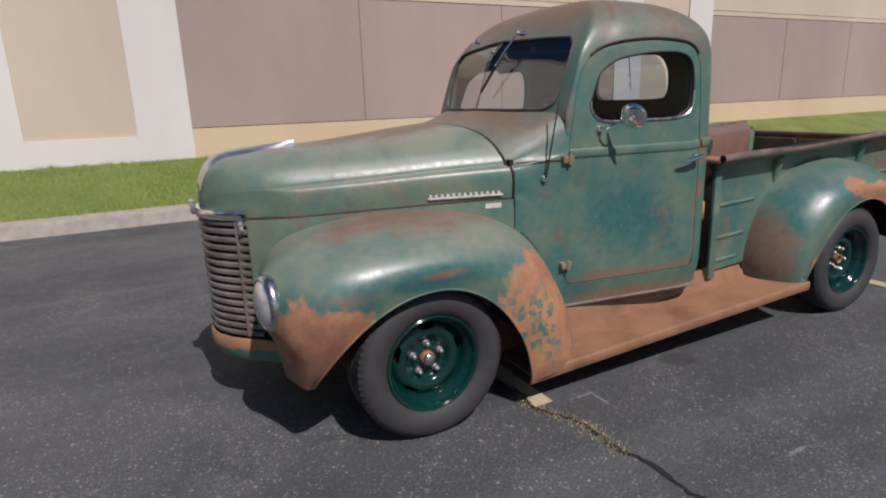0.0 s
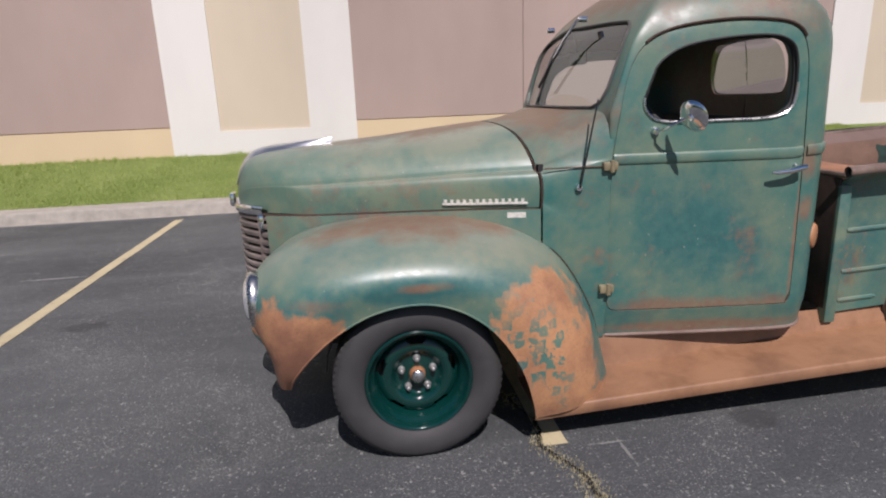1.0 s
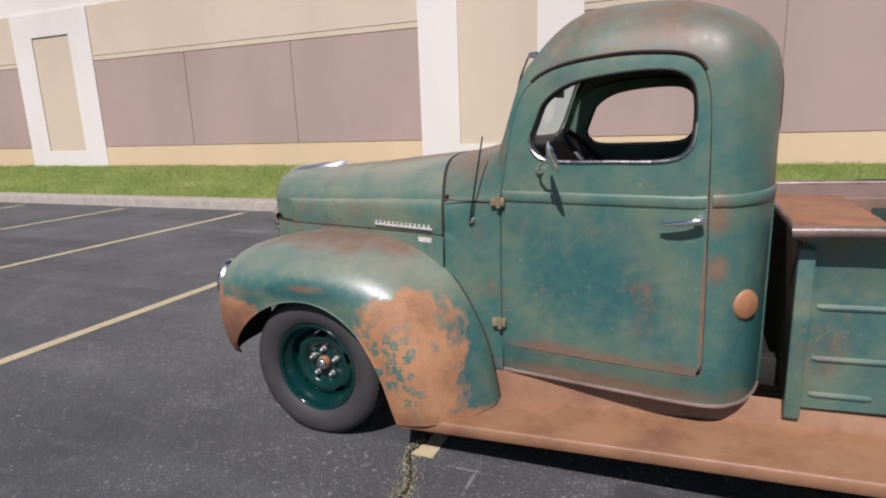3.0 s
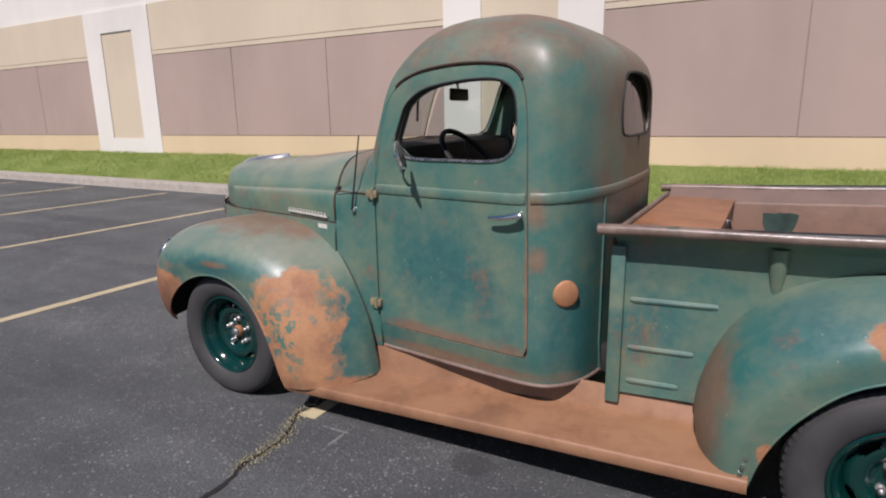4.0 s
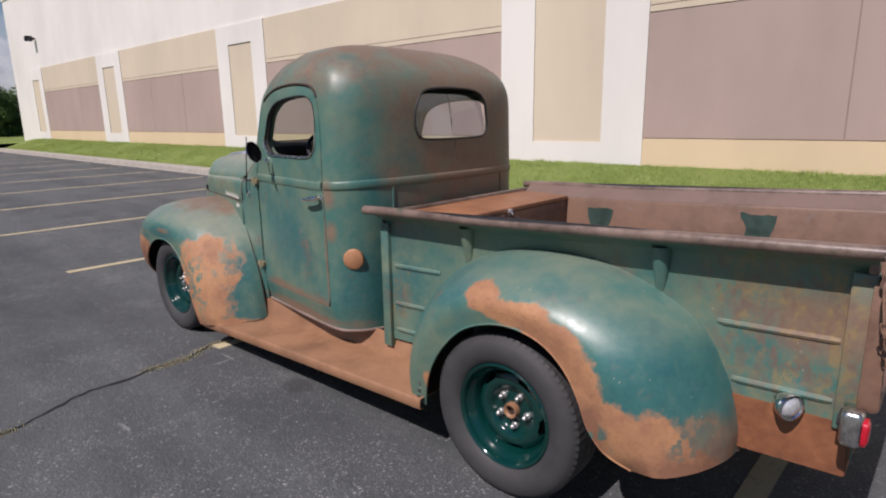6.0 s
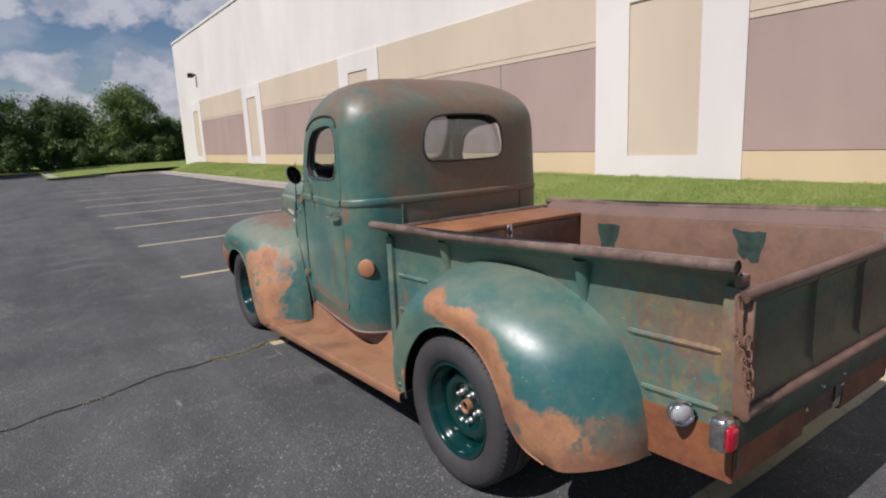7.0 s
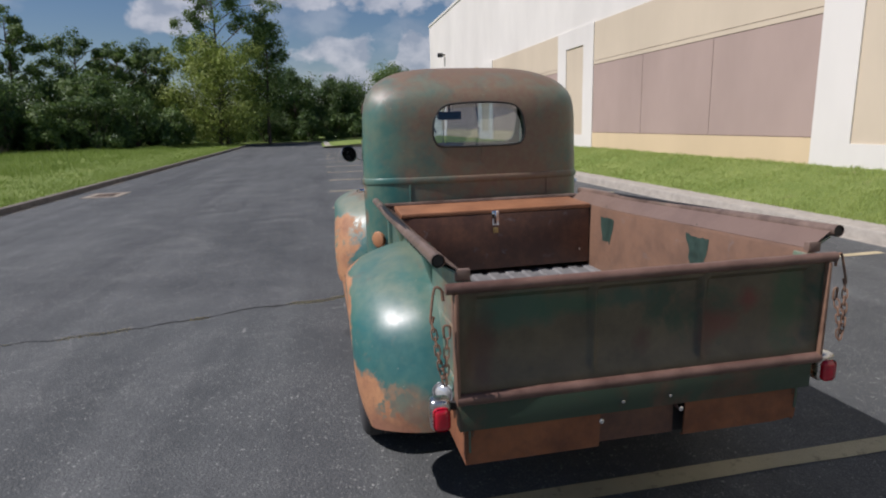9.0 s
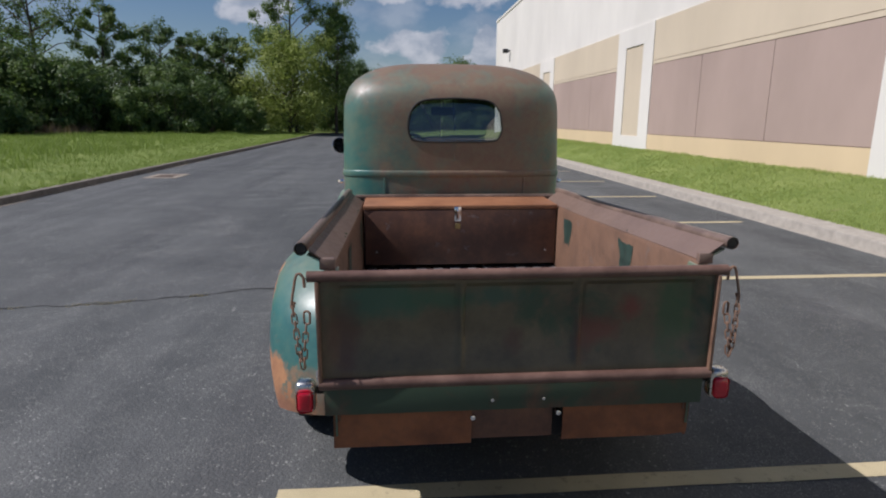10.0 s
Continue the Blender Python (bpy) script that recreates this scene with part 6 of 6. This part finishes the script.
def tree(x, y, h, width, leaf, leaves, seed, name="tree", label="leafy green broadleaf tree", base=0.25, ground=0.2, size=0.24, trunk=0.17, limbs=24, clump=(0.10, 0.21), tips=(0.45, 0.75, 1.0)):
    rnd = random.Random(seed)
    e = empty(name, label, "tree", "trees", at=(0, 0, 0))
    bm = bmesh.new()
    clumps = []
    lean = (rnd.uniform(-0.5, 0.5), rnd.uniform(-0.5, 0.5))
    top = Vector((x + lean[0], y + lean[1], ground + h * 0.86))
    root = Vector((x, y, ground - 0.2))
    axis = [root + (top - root) * float(t) + Vector((rnd.uniform(-1, 1), rnd.uniform(-1, 1), 0)) * float(0.12 * t * (1 - t) * 4) for t in np.linspace(0, 1, 8)]
    tube(axis, [trunk * (1 - 0.88 * t) for t in np.linspace(0, 1, 8)], 8, bm=bm)
    for i in range(limbs):
        t = base + (0.97 - base) * (i + rnd.random()) / limbs
        k = min(int(t * 7), 6)
        p = axis[k] + (axis[k + 1] - axis[k]) * (t * 7 - k)
        a = i * 2.4 + rnd.uniform(-0.5, 0.5)
        shape = math.sin(math.pi * min(1.0, (t - base) / (1 - base) * 0.78 + 0.22)) ** 0.7
        reach = width * 0.5 * shape * rnd.uniform(0.65, 1.12)
        q = p + Vector((math.cos(a) * reach, math.sin(a) * reach, reach * rnd.uniform(0.15, 0.7)))
        m = (p + q) / 2 + Vector((0, 0, 0.12 * reach))
        tube([p, m, q], [trunk * 0.42 * (1 - t * 0.6), trunk * 0.26 * (1 - t * 0.6), 0.015], 5, bm=bm, caps=False)
        for f in tips:
            c = p + (q - p) * f + Vector((rnd.uniform(-1, 1), rnd.uniform(-1, 1), rnd.uniform(-0.6, 0.8))) * reach * 0.22
            clumps.append((c, width * rnd.uniform(*clump)))
    clumps.append((top + Vector((0, 0, h * 0.06)), width * 0.11))
    part("trunk", bm, BARK, e)
    verts, faces = [], []
    for _ in range(leaves):
        c, r = clumps[rnd.randrange(len(clumps))]
        d = Vector((rnd.gauss(0, 1), rnd.gauss(0, 1), rnd.gauss(0, 0.8)))
        d = d.normalized() * r * rnd.random() ** 0.45
        p = c + d
        if p.z < ground + 0.1:
            continue
        nrm = (d.normalized() + Vector((rnd.gauss(0, 0.5), rnd.gauss(0, 0.5), rnd.gauss(0.4, 0.5)))).normalized()
        u = nrm.cross(Vector((rnd.gauss(0, 1), rnd.gauss(0, 1), rnd.gauss(0, 1)))).normalized()
        v = nrm.cross(u)
        s = size * rnd.uniform(0.5, 1.15)
        b = len(verts)
        verts += [p - u * s * 0.5, p - v * s * 0.26 + nrm * s * 0.05, p + u * s * 0.55, p + v * s * 0.26 + nrm * s * 0.05]
        faces.append((b, b + 1, b + 2, b + 3))
    me = bpy.data.meshes.new("crown")
    me.from_pydata([tuple(v) for v in verts], [], faces)
    me.materials.append(leaf)
    crown = new("crown", me)
    crown.parent = e
    return e


def shrub(x, y, h, w, leaf, seed, ground=0.2, n=2600, size=0.22):
    rnd = random.Random(seed)
    e = empty("shrub", "dense green shrub at the wood's edge", "shrub", "shrubs")
    bm = bmesh.new()
    for i in range(6):
        a = i * 1.05 + rnd.random()
        tube([(x, y, ground - 0.1), (x + math.cos(a) * w * 0.15, y + math.sin(a) * w * 0.15, ground + h * 0.4), (x + math.cos(a) * w * 0.3, y + math.sin(a) * w * 0.3, ground + h * 0.75)], [0.05, 0.035, 0.01], 5, bm=bm, caps=False)
    part("trunk", bm, BARK, e)
    cl = []
    for i in range(34):
        a, t = rnd.uniform(0, 6.28), rnd.random()
        rr = w * 0.5 * rnd.random() ** 0.5 * (1 - 0.55 * t)
        cl.append((Vector((x + math.cos(a) * rr, y + math.sin(a) * rr, ground + h * (0.08 + 0.86 * t))), w * rnd.uniform(0.08, 0.17)))
    verts, faces = [], []
    for _ in range(n):
        c, r = cl[rnd.randrange(len(cl))]
        d = Vector((rnd.gauss(0, 1), rnd.gauss(0, 1), rnd.gauss(0, 0.8))).normalized() * r * rnd.random() ** 0.4
        p = c + d
        p.z = max(p.z, ground + 0.05)
        nrm = (d.normalized() + Vector((rnd.gauss(0, 0.5), rnd.gauss(0, 0.5), rnd.gauss(0.4, 0.5)))).normalized()
        u = nrm.cross(Vector((rnd.gauss(0, 1), rnd.gauss(0, 1), rnd.gauss(0, 1)))).normalized()
        v = nrm.cross(u)
        s = size * rnd.uniform(0.5, 1.15)
        b = len(verts)
        verts += [p - u * s * 0.5, p - v * s * 0.27, p + u * s * 0.55, p + v * s * 0.27]
        faces.append((b, b + 1, b + 2, b + 3))
    me = bpy.data.meshes.new("crown")
    me.from_pydata([tuple(v) for v in verts], [], faces)
    me.materials.append(leaf)
    cr = new("crown", me)
    cr.parent = e
    return e


# past the end of the lot
tree(-58, 7.4, 7.6, 7.0, LEAF_A, 20000, 1, base=0.06)
tree(-60, 10.8, 4.6, 4.5, LEAF_B, 7000, 2, base=0.06)
tree(-61, 3.4, 6.0, 5.5, LEAF_B, 11000, 9, base=0.06)
tree(-59, 1.2, 6.6, 5.0, LEAF_B, 12000, 3, base=0.06)
tree(-58, -2.4, 7.4, 5.5, LEAF_B, 14000, 4, base=0.06)
tree(-60, -5.6, 7.4, 5.5, LEAF_B, 12000, 5, base=0.06)
# the pale group beside the aisle
OPEN = dict(limbs=20, clump=(0.055, 0.115), tips=(0.6, 0.82, 1.0), trunk=0.20)
tree(-48.5, -8.7, 8.2, 8.6, LEAF_C, 30000, 6, base=0.03, label="broad light green tree beside the aisle")
tree(-50.5, -8.4, 17.0, 9.0, LEAF_A, 18000, 7, base=0.34, label="tall open green tree with visible branches", **OPEN)
tree(-51.5, -4.9, 12.4, 4.6, LEAF_A, 11000, 8, base=0.3, label="tall slim open green tree")
# dense low wood edge, with taller thin-crowned trees standing out of it
rnd = random.Random(4)
for i in range(16):
    t = i / 15
    tx, ty = -49 + 22 * t, -13.0 - 17.0 * t
    tree(tx + rnd.uniform(-1.2, 1.2), ty + rnd.uniform(-1.5, 1.5), rnd.uniform(3.6, 5.2) + 0.9 * t, rnd.uniform(4.6, 6.6), (LEAF_B, LEAF_A, LEAF_B, LEAF_B)[i % 4], 11000, 20 + i, base=0.06, ground=0.45, size=0.26, label="dense rounded dark green tree at the wood's edge")
for x, y, h, w, seed in ((-44, -26.9, 14.5, 8.5, 41), (-46, -30.5, 13.0, 7.5, 42), (-42, -21.4, 10.4, 4.6, 43), (-46, -18.4, 9.2, 6.2, 44), (-48, -16.0, 8.6, 5.0, 45), (-50, -14.2, 9.0, 5.4, 46), (-34, -29.5, 12.5, 7.0, 47)):
    tree(x, y, h, w, (LEAF_B, LEAF_A)[seed % 2], 6500, seed, base=0.42, ground=0.45, size=0.26, label="thin-crowned tree with bare branches showing", **OPEN)
for i in range(18):
    t = i / 17
    shrub(-45 + 21 * t + rnd.uniform(-1, 1), -10.8 - 17.5 * t + rnd.uniform(-0.8, 0.8), rnd.uniform(2.2, 4.6), rnd.uniform(3.2, 5.5), (LEAF_B, LEAF_A, LEAF_B)[i % 3], 60 + i, 0.4, 6000)
for i in range(10):
    shrub(-56.5 + rnd.uniform(-1, 1), -10 + 2.2 * i, rnd.uniform(1.6, 3.2), rnd.uniform(3.5, 4.6), (LEAF_B, LEAF_A)[i % 2], 90 + i, 0.15, 5000)


def deep_wood():
    """The mass of leaves behind the front trees."""
    r = random.Random(17)
    verts, faces = [], []
    for i in range(52000):
        t = r.random()
        if t < 0.62:
            u = t / 0.62
            x, y, top = -55 + 27 * u + r.gauss(0, 1.6), -17.5 - 20.0 * u + r.gauss(0, 1.6), 4.0 + 1.0 * u
        else:
            u = (t - 0.62) / 0.38
            x, y, top = -64 + r.gauss(0, 1.8), -14 + 29 * u, 4.6
        top *= 0.75 + 0.45 * noise.noise((x * 0.35, y * 0.35, 6.0))
        z = 0.3 + top * r.random() ** 0.8
        n = Vector((r.gauss(0.5, 0.7), r.gauss(0.2, 0.7), r.gauss(0.5, 0.6))).normalized()
        u_ = n.cross(Vector((r.gauss(0, 1), r.gauss(0, 1), r.gauss(0, 1)))).normalized()
        v_ = n.cross(u_)
        c, q, b = Vector((x, y, z)), r.uniform(0.25, 0.6), len(verts)
        verts += [tuple(c - u_ * q * 0.5), tuple(c - v_ * q * 0.3), tuple(c + u_ * q * 0.5), tuple(c + v_ * q * 0.3)]
        faces.append((b, b + 1, b + 2, b + 3))
    me = bpy.data.meshes.new("wood")
    me.from_pydata(verts, [], faces)
    me.materials.append(LEAF_B)
    return tagged(new("wood", me), "dense dark green wood behind the lot", "woodland", kind="stuff")


deep_wood()


def blades(name, spots, material, label, category="grass"):
    """A field of grass blades: (x, y, z, height, count) tufts, joined."""
    rnd = random.Random(11)
    verts, faces = [], []
    for x, y, z, h, n in spots:
        for _ in range(n):
            a = rnd.uniform(0, 6.283)
            px, py = x + rnd.gauss(0, 0.022), y + rnd.gauss(0, 0.022)
            hh = h * rnd.uniform(0.6, 1.25)
            lean = hh * rnd.uniform(0.1, 0.6)
            wd = 0.0035 + hh * 0.022
            b = len(verts)
            verts += [(px - wd * math.sin(a), py + wd * math.cos(a), z - 0.01), (px + wd * math.sin(a), py - wd * math.cos(a), z - 0.01), (px + lean * math.cos(a), py + lean * math.sin(a), z + hh)]
            faces.append((b, b + 1, b + 2))
    me = bpy.data.meshes.new(name)
    me.from_pydata(verts, [], faces)
    me.materials.append(material)
    return tagged(new(name, me), label, category, kind="stuff")


rnd = random.Random(7)
spots = []
for _ in range(36000):
    x = 9.0 - 45.0 * rnd.random() ** 1.5
    y = rnd.uniform(KERB_Y + 0.38, WALL_Y - 0.05)
    if noise.noise((x * 0.9, y * 0.9, 0)) < -0.8:
        continue
    z = float(np.interp(y, VERGE_Y, VERGE_Z))
    tall = 1.35 if y > WALL_Y - 0.16 and noise.noise((x * 1.3, 5, 0)) > -0.1 else 1.0
    spots.append((x, y, z, 0.042 * tall * (1 + 0.5 * noise.noise((x * 0.7, y, 2))), 4))
blades("grass", spots, leafage("verge_blade", (0.270, 0.350, 0.085), (0.400, 0.470, 0.155)), "short mown green grass on the verge")
spots = []
for _ in range(34000):
    x = rnd.uniform(-50, 0)
    y = LEFT_Y - 0.13 - 14 * rnd.random() ** 1.6
    z = float(np.interp(y, [-60.0, -30.0, -18.0, -12.0, -8.5, LEFT_Y - 0.155], [1.0, 0.6, 0.4, 0.3, 0.2, 0.125]))
    hgt = 0.08 + 0.20 * smooth01(-y, 8.0, 11.0) * (0.6 + 0.8 * noise.noise((x * 0.4, y * 0.4, 1)))
    spots.append((x, y, z, hgt, 3))
blades("meadow_grass", spots, BLADE, "tall unmown bright green meadow grass")
spots = [(-33.6 + rnd.gauss(0, 0.9), -20.6 + rnd.gauss(0, 0.8), 0.42, 0.40 + 0.35 * rnd.random(), 6) for _ in range(420)]
blades("dry_grass", spots, leafage("pink_dry_blade", (0.20, 0.13, 0.09), (0.34, 0.24, 0.18)), "tall dry pinkish brown meadow grass")


# crack across the lot with dry grass in it
def crack_line():
    c = curve([(0.47, 0.35), (0.50, -0.05), (0.58, -0.35), (0.60, -0.60), (0.64, -0.95), (0.78, -1.25), (0.86, -1.60), (0.98, -2.05), (1.05, -2.7), (1.2, -3.6), (1.25, -4.6), (1.4, -6.4)], 240)
    out = []
    for x, y in c:
        out.append((x + 0.045 * noise.noise((y * 5, 0, 0)) + 0.02 * noise.noise((y * 19, 1, 0)), y, 0.005 + 0.013 * max(0, noise.noise((y * 6.3, 4, 0)) + 0.35) * (1.0 if y > -1.6 else 0.22)))
    return out


CRACK = crack_line()
bm = sheet([[(x - w, y, 0.004), (x + w, y, 0.004)] for x, y, w in CRACK])
CRACK_DARK = plain("crack_dark", (0.014, 0.013, 0.012), 0.95, vary=0.4, scale=40.0)
tagged(part("crack", bm, CRACK_DARK, smooth=0), "dark open crack across the asphalt", "crack", kind="structure")
spots = []
for x, y, w in CRACK:
    g_ = noise.noise((y * 2.2, 8, 0))
    if g_ > (-0.12 if y > -0.58 else 0.22 if y > -1.25 else 0.0):
        for _ in range(9):
            spots.append((x + rnd.gauss(0, 0.008), y + rnd.gauss(0, 0.010), 0.0, 0.012, 2))
blades("dry_grass", spots, DRY, "dry straw-coloured grass growing in the crack")
